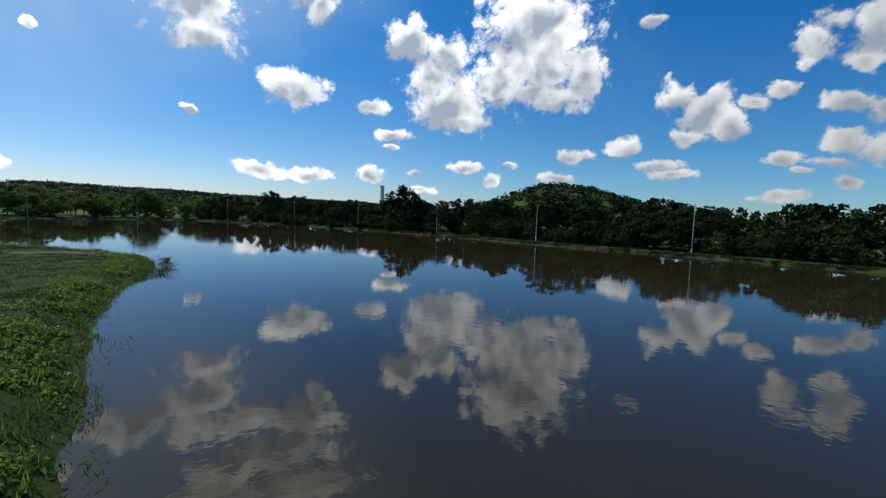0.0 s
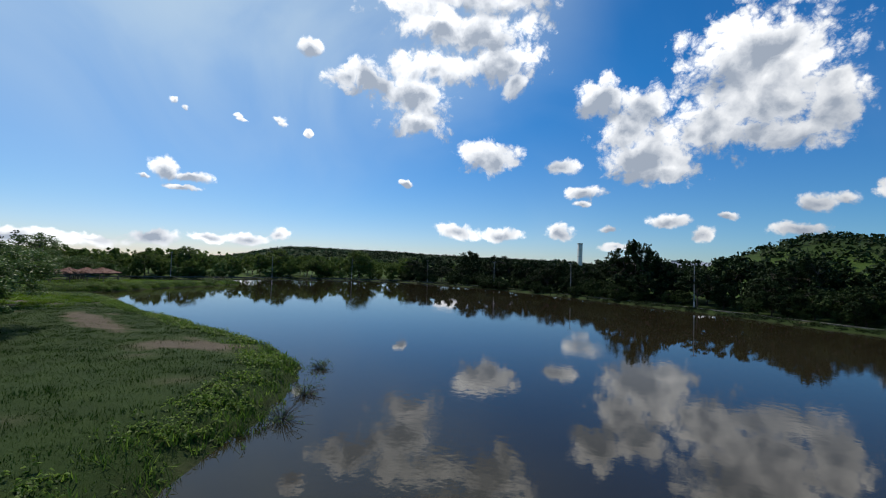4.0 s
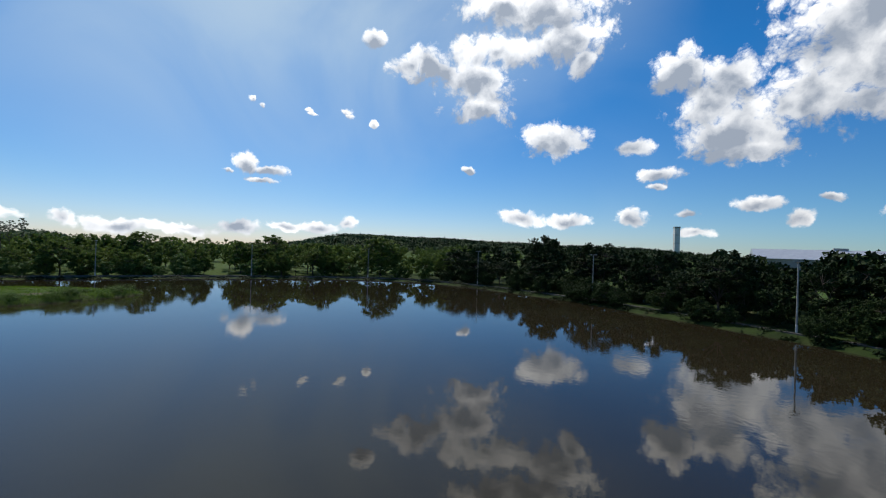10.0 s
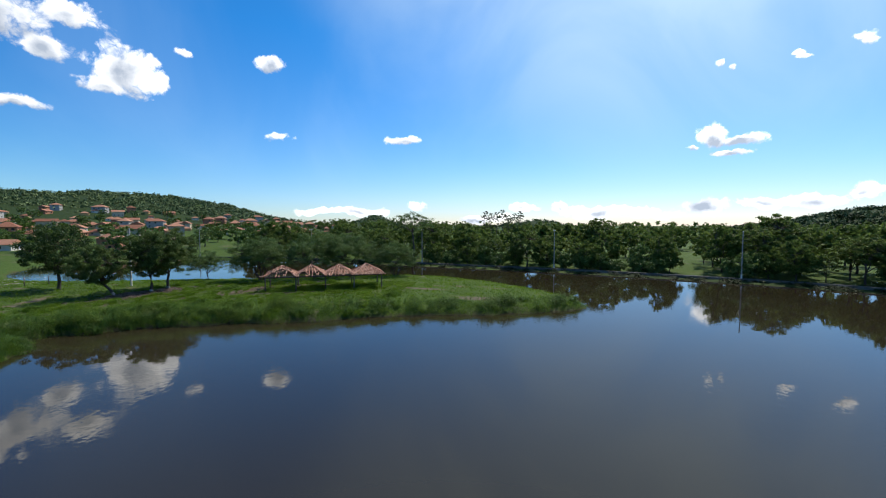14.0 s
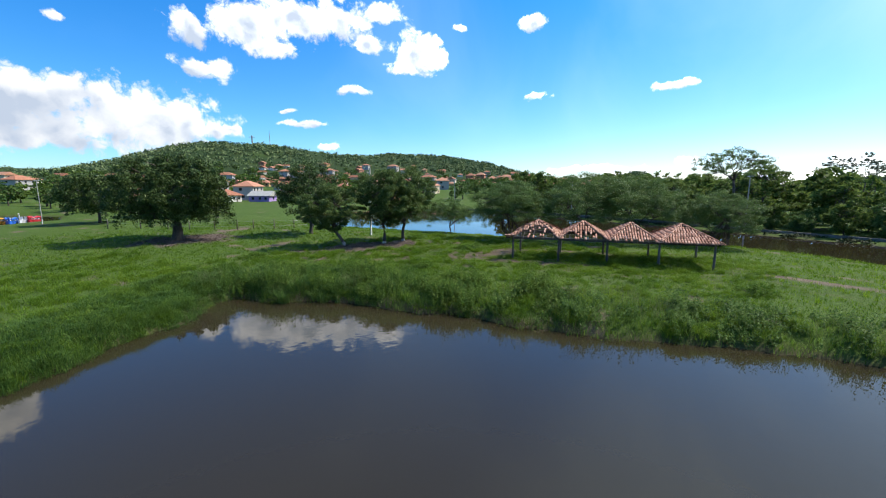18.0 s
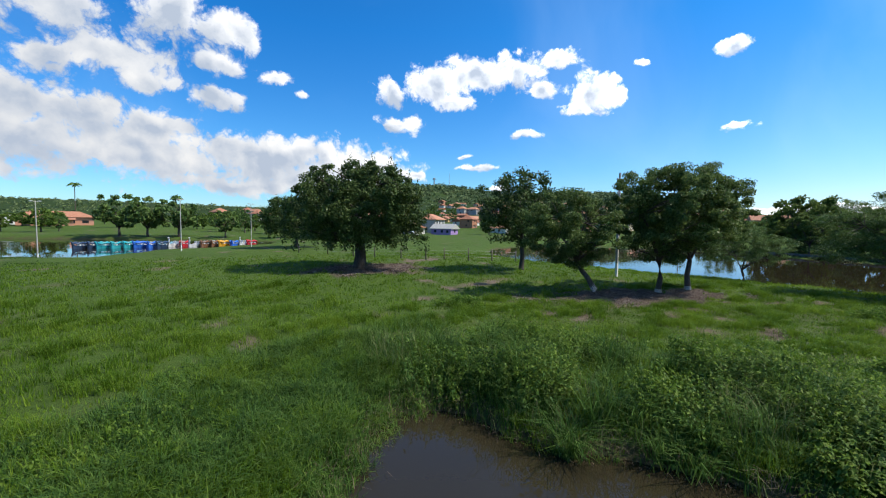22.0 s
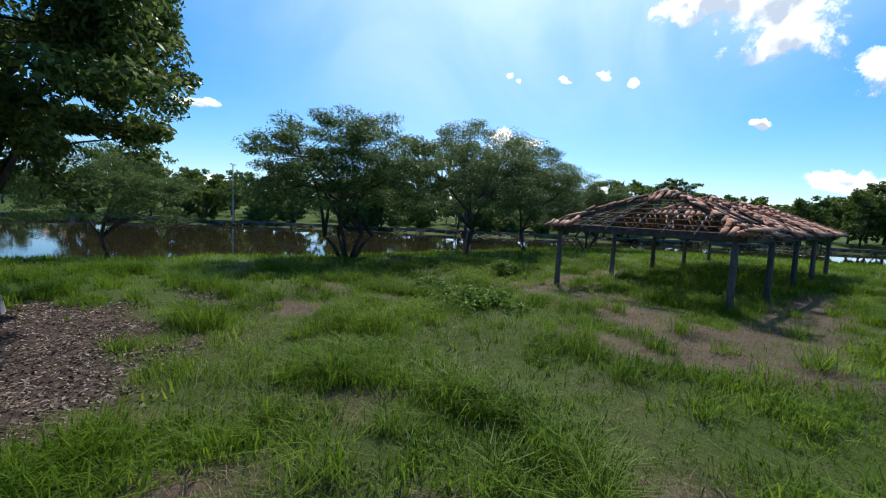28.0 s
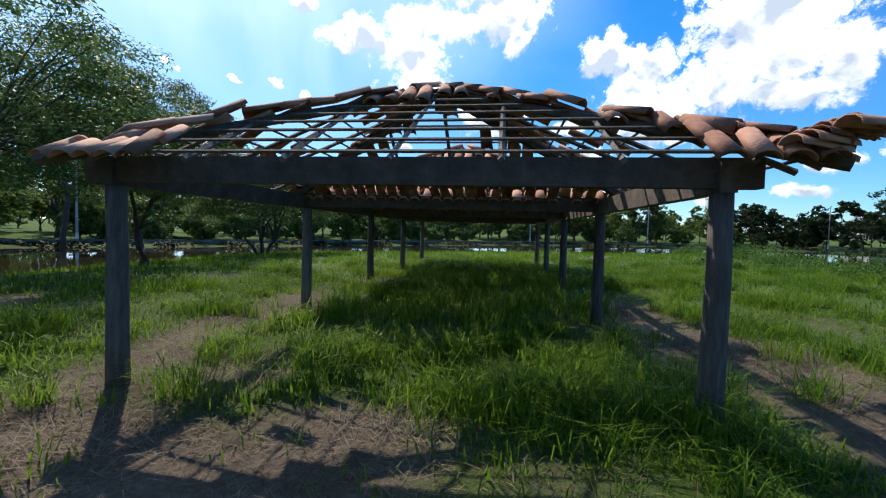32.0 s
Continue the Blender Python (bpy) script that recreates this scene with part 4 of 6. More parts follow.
# trees on the spit
stand(build_tree("tree", 11, 7.3, 3.7, 1.9, 0.21, 150, 300, 0.16, "round", M_LEAF, clump=0.15, lean=1.7, lime=True, label="leaning shade tree with a dark bent trunk on leaf litter"), -111.0, 43.7, -62)
stand(build_tree("tree", 12, 9.6, 3.8, 2.25, 0.22, 170, 310, 0.16, "round", M_LEAF, clump=0.15, lean=0.3, lime=True, label="upright dark green shade tree with a whitewashed foot"), -116.2, 45.4, 30)
stand(build_tree("tree", 23, 9.9, 4.4, 2.2, 0.23, 190, 310, 0.16, "round", M_LEAF, clump=0.14, lean=0.7, lime=True, label="dark green shade tree leaning over leaf litter"), -119.2, 46.0, 200)
stand(build_tree("tree", 14, 10.6, 4.4, 2.6, 0.28, 140, 130, 0.28, "round", M_MANGO, label="tall dark shade tree behind the leaning one"), -116.5, 30.0, 80)
stand(build_tree("tree", 15, 11.2, 6.6, 2.4, 0.7, 620, 120, 0.25, "weeping", M_MANGO, clump=0.1, label="huge spreading shade tree with drooping branches"), -101.8, 21.0, 10)
stand(build_tree("tree", 16, 9.5, 5.4, 2.0, 0.3, 160, 110, 0.34, "weeping", M_MANGO, label="broad dark shade tree beside the huge one"), -103.5, -16.0, 40)
low_tree = stand(build_tree("tree", 17, 8.4, 5.6, 1.7, 0.34, 240, 130, 0.25, "flat", M_LEAF_B, stems=2, lime=True, label="spreading tree with bare lower limbs on the near bank"), -67.9, 39.2, 20)
again(low_tree, -61, 33, 140, 0.95, "spreading tree on the grassy bank")
again(low_tree, -46.5, 30, 250, 1.1, "spreading tree on the grassy bank")
again(low_tree, -38, 26, 60, 1.0, "spreading tree on the grassy bank")
# umbrella trees at the water behind the shelters
umbrella = stand(build_tree("tree", 18, 7.9, 4.8, 1.1, 0.2, 230, 320, 0.155, "flat", M_LEAF_B, stems=5, slim=0.32, label="many-stemmed umbrella tree at the water's edge"), -131.3, 55.8, 0, 1.05)
umbrella_b = stand(build_tree("tree", 19, 9.6, 5.6, 1.7, 0.22, 230, 320, 0.155, "flat", M_LEAF_B, slim=0.32, lean=0.5, label="feathery umbrella tree at the water's edge"), -134.6, 65.0, 70)
again(umbrella_b, -137.0, 71.5, 200, 0.95, "feathery umbrella tree at the water's edge")
again(umbrella, -139.5, 80.5, 120, 0.9, "feathery umbrella tree at the water's edge")
again(umbrella_b, -133.5, 44.0, 310, 0.62, "low feathery tree at the water's edge")
tall_umbrella = stand(build_tree("tree", 20, 15.2, 6.0, 9.0, 0.26, 85, 50, 0.4, "flat", M_LEAF_B, slim=0.35, label="tall thin tree with a flat open crown above the others"), -168, 81, 0)

# the wood round the pond
def grove(mats):
    """The five kinds of tree in the wood round the pond, in the given leaves."""
    word = "dark" if mats[0] is M_BACKLIT else "green"
    return [
        build_tree("tree", 30, 12.0, 5.0, 1.2, 0.25, 92, 46, 0.72, "round", mats[0], label="dense " + word + " tree in the wood behind the path", tri=True),
        build_tree("tree", 31, 9.5, 4.8, 0.6, 0.22, 92, 46, 0.68, "round", mats[0], label="bushy " + word + " tree in the wood behind the path", tri=True),
        build_tree("tree", 32, 13.5, 5.8, 3.0, 0.28, 92, 46, 0.66, "flat", mats[0], label="feathery umbrella tree in the wood behind the path", tri=True),
        build_tree("tree", 33, 7.0, 4.4, 0.3, 0.2, 84, 46, 0.6, "round", mats[1], label="olive green bushy tree behind the path", tri=True),
        build_tree("tree", 34, 11.0, 4.4, 1.6, 0.24, 88, 46, 0.64, "weeping", mats[0], label="drooping " + word + " tree in the wood behind the path", tri=True),
    ]


# the same trees twice: backlit shade in the leaf colour, lighter leaves to the west
belt = grove((M_BACKLIT, M_BACKLIT_B)) + grove((M_WEST, M_LEAF_B))
used = set()
rng = np.random.RandomState(77)
wood_line = smooth_line([(150, 0), (125, 30)] + FAR_BANK + [(-186, -20), (-175, -40)], 2)


def plant(kind, x, y, scale):
    kind += 5 * (x < -96)
    if kind in used:
        again(belt[kind], x, y, rng.rand() * 360, scale)
    else:
        used.add(kind)
        stand(belt[kind], x, y, rng.rand() * 360, scale)


def merge(name, proto, spots, label, category):
    """Many trees of one kind as one object."""
    pieces = [(o.data, np.array([v.co[:] for v in o.data.vertices])) for o in proto.children]
    co, loops, sizes, mats, slots, base = [], [], [], [], [], 0
    for slot, (me, v) in enumerate(pieces):
        slots.append(me.materials[0])
        li = np.zeros(len(me.loops), int)
        me.loops.foreach_get("vertex_index", li)
        tot = np.zeros(len(me.polygons), int)
        me.polygons.foreach_get("loop_total", tot)
        for x, y, turn, scale in spots:
            c, s = math.cos(turn), math.sin(turn)
            p = v @ np.array([[c, s, 0], [-s, c, 0], [0, 0, 1]]) * scale + (x, y, ground_z(x, y))
            co.append(p)
            loops.append(li + base)
            sizes.append(tot)
            mats.append(np.full(len(tot), slot))
            base += len(v)
    co, loops, sizes, mats = (np.concatenate(q) for q in (co, loops, sizes, mats))
    me = bpy.data.meshes.new(name)
    me.vertices.add(len(co))
    me.vertices.foreach_set("co", co.ravel())
    me.loops.add(len(loops))
    me.loops.foreach_set("vertex_index", loops)
    me.polygons.add(len(sizes))
    me.polygons.foreach_set("loop_start", np.concatenate([[0], np.cumsum(sizes)[:-1]]))
    me.polygons.foreach_set("material_index", mats)
    for m in slots:
        me.materials.append(m)
    me.update(calc_edges=True)
    return tagged(new(name, me), label, category, kind="stuff")


def discard(ob):
    for o in (*ob.children_recursive, ob):
        bpy.data.objects.remove(o)


rear_spots = []
for row, (off, step) in enumerate(((4.6, 4.4), (10.0, 5.8), (19, 5.5), (28, 8.0), (42, 11.0))):
    for p, w in along(wood_line, step):
        q = p + Vector((w.y, -w.x)) * (off + rng.uniform(-1.5, 2.0)) + w * rng.uniform(-1.5, 1.5)
        # a gap opens on to bright fields in the north-west, and at the far west end
        gap = (-168 < q.x < -141 and 120 < q.y < 152 and rng.rand() < (0.5 if row < 2 else 0.85)) or (q.y < 22 and q.x < -150)
        if gap or (row < 4 and q.x < -148 and q.y < 118 and rng.rand() < 0.2):
            continue
        west = q.x < -120
        kind = rng.choice(5, p=(0.3, 0.25, 0.2, 0.1, 0.15) if row else (0.12, 0.36, 0.08, 0.34, 0.1))
        scale = rng.uniform(0.62, 1.28) * (0.92 if west else 1.0) * (0.8 if -70 < q.x < 16 else 0.86)
        if off < 9:
            scale *= 0.8
        if row < 2:
            plant(kind, q.x, q.y, scale)
        else:
            rear_spots.append((q.x, q.y, rng.rand() * 6.28, scale))
# low bushes right down to the bank, thickest where the path runs under the trees
for p, w in along(wood_line, 4.0):
    close = -75 < p.x < 16
    if rng.rand() < (0.75 if close else 0.3) and p.y > 25:
        q = p + Vector((w.y, -w.x)) * (rng.uniform(-1.6, 2.5) if close else rng.uniform(2.8, 3.6))
        if min(math.hypot(q.x - a, q.y - b) for a, b in LAMP_SPOTS) > 3:
            plant(3, q.x, q.y, rng.uniform(0.35, 0.62))
for leaf, west in ((M_BACKLIT, False), (M_WEST, True)):
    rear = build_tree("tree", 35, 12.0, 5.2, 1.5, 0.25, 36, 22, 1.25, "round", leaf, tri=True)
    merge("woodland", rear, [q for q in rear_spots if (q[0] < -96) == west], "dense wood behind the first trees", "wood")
    discard(rear)
# more woods away to the north-west, and along the horizon behind the path
k = np.random.RandomState(52)
far_spots = []
for n in range(230):
    w = heading(k.uniform(20, 108), 0)
    far = k.uniform(190, 620)
    x, y = -50 + w.x * far, 90 + w.y * far
    if float(shore(np.array([x]), np.array([y]))[0]) > 30 and edge_distance(FAR_BANK, np.array([x]), np.array([y]), False)[0] > 30:
        far_spots.append((x, y, k.rand() * 6.28, k.uniform(0.65, 1.15)))
rear = build_tree("tree", 36, 11.0, 5.4, 1.2, 0.25, 36, 20, 1.35, "round", M_WEST, tri=True)
merge("woodland", rear, far_spots, "scattered green woods on the plain beyond the pond", "wood")
discard(rear)
# single crowns that stand above the wood
for x, y, s, k in ((9.5, 144, 1.35, 0), (-62, 196, 1.2, 0), (-150, 165, 1.0, 2), (-172, 134, 0.95, 2)):
    plant(k, x, y, s)

# ---- the row of four tiled shelters ----
BAY, SPAN = 4.45, 5.95
EAVE, PEAK, OVER = 2.28, 3.72, 0.5
shelter = thing("picnic_shelter", (-120.82, 62.36, 1.04), 18.0, "row of four weathered timber shelters with broken clay tile roofs", "shelter")
TILE_L, TILE_W = 0.46, 0.21


def tile_mesh(name="tile"):
    """One curved clay tile, wider at its lower end, with thickness."""
    v, f, n = [], [], 5
    for y, r in ((0, 0.105), (TILE_L, 0.088)):
        for d in (0, 0.013):
            for i in range(n + 1):
                a = math.pi * i / n
                v.append(((r - d) * math.cos(a), y, (r - d) * 0.75 * math.sin(a)))
    k = n + 1
    for i in range(n):
        f += [(i, i + 1, 2 * k + i + 1, 2 * k + i), (k + i + 1, k + i, 3 * k + i, 3 * k + i + 1), (i + 1, i, k + i, k + i + 1), (2 * k + i, 2 * k + i + 1, 3 * k + i + 1, 3 * k + i)]
    f += [(0, 2 * k, 3 * k, k), (n, k + n, 3 * k + n, 2 * k + n)]
    return mesh_of(name, v, f, M_TILE, True)


tile_me = tile_mesh()
tile_v = np.array([v.co[:] for v in tile_me.vertices])
tile_f = [tuple(p.vertices) for p in tile_me.polygons]
rng = np.random.RandomState(5)

# posts and beams
post_me = mesh_of("post", *tube([(0, 0, -0.3), (0, 0, 0.5), (0.01, 0, 1.4), (0, 0, EAVE - 0.2)], [0.118, 0.108, 0.1, 0.096], 10), M_WOOD, True)
for i in range(5):
    for j in range(2):
        part("post", post_me, shelter, pose(SPAN * j, BAY * i, 0, 0, 0, rng.rand() * 360))
for j in range(2):
    for i in range(4):
        part("beam", mesh_of("beam", *box_data(SPAN * j - 0.07, BAY * i - 0.12, EAVE - 0.2, SPAN * j + 0.07, BAY * (i + 1) - 0.125, EAVE + 0.06), M_BEAM), shelter)
for i in range(5):
    part("crossbeam", mesh_of("crossbeam", *box_data(-0.3, BAY * i - 0.07, EAVE - 0.16, SPAN + 0.3, BAY * i + 0.065, EAVE + 0.1), M_BEAM), shelter)
for i in range(4):
    cx, cy = SPAN / 2 + 0.14, BAY * (i + 0.5)
    roof = part("roof", mesh_of("roof", *tube([(cx, cy, PEAK - 0.3), (cx, cy, PEAK - 0.05), (cx, cy, PEAK + 0.03)], [0.07, 0.09, 0.05], 8), M_BEAM), shelter, label="hipped rafters with clay tiles" if i else "hipped rafters stripped of most tiles")
    for sx in (-1, 1):
        for sy in (-1, 1):
            part("hip_rafter", mesh_of("hip_rafter", *tube([(cx + sx * (SPAN / 2 + OVER), cy + sy * (BAY / 2 + (OVER if (i == 0 and sy < 0) or (i == 3 and sy > 0) else 0)), EAVE - 0.02), (cx, cy, PEAK)], [0.06, 0.06], 5), M_BEAM), roof)
    joined_v, joined_f, singles = [], [], 0
    for face in range(4):
        # face 0 looks to -y, 1 to +x, 2 to +y, 3 to -x
        a = face * math.pi / 2
        out = Vector((math.sin(a), -math.cos(a), 0))
        along_e = Vector((math.cos(a), math.sin(a), 0))
        end = (face == 0 and i == 0) or (face == 2 and i == 3)
        reach = (BAY / 2 + (OVER if end else 0.0)) if face in (0, 2) else SPAN / 2 + OVER
        half = (SPAN / 2 + OVER) if face in (0, 2) else BAY / 2 + (OVER if i in (0, 3) else 0.02)
        foot = Vector((cx, cy, EAVE)) + out * reach
        peak = Vector((cx, cy, PEAK))
        up = (peak - foot)
        ln = up.length
        up.normalize()
        normal = along_e.cross(up).normalized()
        frame_m = Matrix((along_e, up, normal)).transposed().to_4x4()
        # battens and rafters
        k, s = 0, 0.12
        while s < ln - 0.15:
            h = half * (1 - s / ln)
            c = foot + up * s + normal * 0.035
            if i == 0 or k % 2 == 0:
                part("batten", mesh_of("batten", *tube([c - along_e * h, c + along_e * h], [0.017, 0.017], 4), M_WOOD), roof)
            s += 0.37
            k += 1
        for q in np.arange(-half + 0.6, half - 0.3, 0.95):
            top = ln * (1 - abs(q) / half)
            c = foot + along_e * float(q)
            part("rafter", mesh_of("rafter", *tube([c, c + up * top], [0.032, 0.028], 4), M_WOOD), roof)
        # tiles, row by row from the eave
        rows_n = int(ln / 0.37)
        for r in range(rows_n):
            s = r * 0.37 + 0.02
            frac = s / ln
            h = half * (1 - frac) - 0.05
            n = int(2 * h / (TILE_W + 0.012))
            for c in range(n):
                q = -h + (c + 0.5) * 2 * h / n
                from_hip = h - abs(q)
                keep = 0.97
                if i == 0:
                    if face == 0:
                        keep = 0.9 if frac > 0.82 or (frac > 0.68 and q < 0.1) else 0.6 if from_hip < 0.3 and (q > 0 or frac < 0.5) else 0.9 if r < 2 and q > 2.5 else 0.85 if r < 2 and q < -2.3 else 0.0
                    elif face == 1:
                        keep = 0.9 if frac > 0.62 or from_hip < 0.5 else 0.22
                    elif face == 3:
                        keep = 0.85 if frac > 0.7 or from_hip < 0.3 else 0.08
                    else:
                        keep = 0.85 if frac < 0.4 else 0.3
                elif i == 1 and face == 1 and frac < 0.36:
                    keep = 0.25
                elif i == 2 and face == 1 and frac < 0.1:
                    keep = 0.7
                if rng.rand() > keep:
                    continue
                loose = 1.0 if i == 0 else 0.25
                slip = pose(0, 0, 0, rng.normal() * 3 * loose + 3.5, rng.normal() * 4 * loose, rng.normal() * 5 * loose)
                m = Matrix.Translation(foot + along_e * q + up * (s - 0.12) + normal * 0.045) @ frame_m @ slip
                if i == 0 and singles < 290:
                    part("tile", tile_me, roof, m)
                    singles += 1
                else:
                    joined_f += [tuple(x + len(joined_v) for x in t) for t in tile_f]
                    joined_v += [m @ Vector(v) for v in tile_v]
    # ridge tiles up the hips
    for sx in (-1, 1):
        for sy in (-1, 1):
            lo = Vector((cx + sx * (SPAN / 2 + OVER), cy + sy * (BAY / 2 + (OVER if (i == 0 and sy < 0) or (i == 3 and sy > 0) else 0)), EAVE + 0.03))
            way = Vector((cx, cy, PEAK + 0.03)) - lo
            ln = way.length
            way.normalize()
            side = way.cross(Vector((0, 0, 1))).normalized()
            m0 = Matrix((side, way, side.cross(way))).transposed().to_4x4()
            for s in np.arange(0.76 if i == 0 and sx < 0 and sy < 0 else 0, ln - 0.2, 0.38):
                if i == 0 and rng.rand() < 0.25:
                    continue
                tilt = 1.0 if i == 0 else 0.3
                m = Matrix.Translation(lo + way * float(s) + Vector((0, 0, 0.07))) @ m0 @ pose(0, 0, 0, rng.normal() * 4 * tilt, rng.normal() * 8 * tilt, rng.normal() * 7 * tilt) @ Matrix.Diagonal((1.15, 1, 1.15, 1))
                if i == 0 and singles < 300:
                    part("tile", tile_me, roof, m)
                    singles += 1
                else:
                    joined_f += [tuple(x + len(joined_v) for x in t) for t in tile_f]
                    joined_v += [m @ Vector(v) for v in tile_v]
    if joined_v:
        ob = part("roof_tiles", mesh_of("roof_tiles", joined_v, joined_f, M_TILE_J, True), roof, label="rows of curved clay tiles")
        tagged(ob, kind="stuff")

    if i == 0:
        for n in range(14):
            m = Matrix.Translation((SPAN + 0.15 + 0.07 * (n // 2) + 0.02 * rng.normal(), -0.62 + 0.2 * (n % 2) + 0.05 * n * (n % 3 == 0) + 0.04 * rng.normal(), EAVE + 0.1 + 0.012 * n + 0.02 * rng.rand())) @ pose(0, 0, 0, rng.normal() * 5, rng.normal() * 9, -62 + rng.normal() * 9)
            part("tile", tile_me, roof, m)

# ---- the utility pole and fence on the spit ----
pole = thing("utility_pole", (-120.4, 38.8, ground_z(-120.4, 38.8)), 15, "grey concrete utility pole with a whitewashed foot and side brackets", "utility pole")
part("shaft", mesh_of("shaft", *join([box_data(-0.13, -0.1, -0.2, 0.13, 0.1, 5, 0.03), box_data(-0.11, -0.085, 5.0, 0.11, 0.085, 9.7, 0.03)]), M_CONC), pole)
part("painted_foot", mesh_of("painted_foot", *box_data(-0.134, -0.104, 0, 0.134, 0.104, 1.3, 0.03), M_WHITE), pole, label="whitewashed foot")
for z, ln in ((9.0, 1.0), (8.5, 1.25), (7.8, 0.8)):
    part("bracket", mesh_of("bracket", *tube([(0.1, 0, z), (0.6, 0.1, z + 0.12), (ln, 0.15, z - 0.05)], [0.03, 0.028, 0.025], 6), M_STEEL), pole)
    part("insulator", mesh_of("insulator", *tube([(ln, 0.15, z - 0.06), (ln, 0.15, z + 0.02), (ln, 0.15, z + 0.14)], [0.07, 0.09, 0.04], 8), M_CONC), pole)
part("wire_coil", mesh_of("wire_coil", *tube([(0.55 + 0.25 * math.cos(a), 0.12, 8.2 + 0.18 * math.sin(a)) for a in np.linspace(0, 6.2, 14)], [0.018] * 14, 5), M_BARK), pole)

fence = thing("wire_fence", (0, 0, 0), 0, "old timber posts strung with wire across the grass", "fence")
fence_spots = [(-111, 12.2), (-113.3, 15), (-115.2, 16.6), (-118, 18.2), (-121, 19.4), (-124.5, 20.2), (-108.5, 9), (-106.5, 6), (-104, 2), (-101, -3)]
fence_spots.sort()
tops = []
for x, y in fence_spots:
    z = ground_z(x, y)
    h = 1.45 + 0.2 * rng.rand()
    part("post", mesh_of("post", *tube([(0, 0, -0.2), (0.02, 0, 0.7), (0.03, 0.02, h)], [0.085, 0.08, 0.07], 7), M_WOOD, True), fence, pose(x, y, z))
    tops.append(Vector((x, y, z)))
for h in (0.5, 0.9, 1.3):
    part("wire", mesh_of("wire", *tube([p + Vector((0.03, 0, h)) for p in tops], [0.006] * len(tops), 4), M_STEEL), fence)

# ---- fallen wood and the bare snag beside the bank trees ----
log = thing("fallen_branch", (-68.5, 38.7, ground_z(-68.5, 38.7)), 28, "grey fallen branches lying on the ground", "branch")
part("branch", mesh_of("branch", *join([tube([(0, 0, 0.1), (-1.2, 0.3, 0.3), (-2.6, 0.2, 0.35)], [0.14, 0.11, 0.05], 7), tube([(-0.4, -0.5, 0.08), (-1.5, -0.4, 0.2), (-2.2, -0.7, 0.12)], [0.1, 0.08, 0.04], 6)]), M_BARK, True), log)
snag = thing("dead_sapling", (-71.0, 37.2, ground_z(-71.0, 37.2)), 0, "bare crooked dead sapling", "tree")
part("trunk", mesh_of("trunk", *join([tube([(0, 0, -0.1), (-0.1, 0, 0.7), (-0.5, 0, 1.3), (-0.55, 0.1, 2.0), (-0.1, 0.1, 2.4), (0.5, 0.2, 2.5)], [0.1, 0.09, 0.08, 0.07, 0.05, 0.03], 7), tube([(-0.5, 0, 1.3), (-1.0, 0.1, 1.5)], [0.04, 0.02], 5)]), M_BARK, True), snag)

# ---- pedal boats at their mooring ----
def build_boat(mat, swan):
    boat = thing("pedal_boat", (0, 0, 0), 0, "", "pedal boat", "pedal boats at the mooring")
    sec = [(-1.3, 0.25, 0.32), (-1.0, 0.62, 0.42), (0, 0.75, 0.45), (0.9, 0.6, 0.48), (1.45, 0.12, 0.6)]
    v, f = [], []
    for x, w, h in sec:
        v += [(x, -w, h), (x, -w * 0.75, -0.12), (x, w * 0.75, -0.12), (x, w, h)]
    for i in range(len(sec) - 1):
        f += [(4 * i + k, 4 * i + 4 + k, 4 * i + 5 + k, 4 * i + 1 + k) for k in range(3)] + [(4 * i + 3, 4 * i + 7, 4 * i + 4, 4 * i)]
    f += [(3, 2, 1, 0), (16, 17, 18, 19)]
    part("hull", mesh_of("hull", v, f, mat, False), boat)
    for s in (-0.33, 0.33):
        part("seat", mesh_of("seat", *join([box_data(-0.7, s - 0.24, 0.44, -0.2, s + 0.24, 0.62, 0.05), box_data(-0.85, s - 0.24, 0.44, -0.7, s + 0.24, 1.05, 0.04)]), M_HULL[3]), boat)
    if swan:
        part("neck", mesh_of("neck", *tube([(1.1, 0, 0.4), (1.35, 0, 0.9), (1.15, 0, 1.4), (1.25, 0, 1.75), (1.55, 0, 1.7)], [0.2, 0.15, 0.12, 0.13, 0.05], 8), M_HULL[3], True), boat, label="curved white swan neck")
    else:
        for s in (-1, 1):
            part("fin", mesh_of("fin", *tube([(-1.35, 0.55 * s, 0.3), (-0.8, 0.66 * s, 0.85), (0.1, 0.62 * s, 1.0), (0.9, 0.45 * s, 0.8), (1.5, 0.1 * s, 0.95)], [0.06, 0.16, 0.2, 0.15, 0.05], 8), mat, True), boat)
        part("prow", mesh_of("prow", *tube([(1.0, 0, 0.4), (1.45, 0, 0.75), (1.6, 0, 1.15), (1.85, 0, 1.25)], [0.22, 0.16, 0.13, 0.05], 8), mat, True), boat, label="raised curved prow")
    return boat


BOATS = ((1, "dark navy", 0), (1, "dark navy", 0), (0, "teal", 0), (0, "teal", 0), (0, "teal", 0), (2, "bright blue", 0), (2, "bright blue", 0), (1, "dark navy", 0), (3, "white swan-necked", 1), (4, "red", 0), (3, "white swan-necked", 1), (5, "brown", 0), (5, "brown", 0), (6, "yellow", 0), (2, "blue", 0), (3, "white swan-necked", 1), (4, "red", 0))
for n, (mi, word, swan) in enumerate(BOATS):
    b = build_boat(M_HULL[mi], swan)
    b.matrix_world = pose(-68.5 - 1.95 * n, -44.5 - 0.9 * math.sin(n * 1.7), 0.02, 0, 0, 62 + 14 * math.sin(n * 2.3)) @ Matrix.Scale(1.15, 4)
    tagged(b, word + " pedal boat moored on the pond")

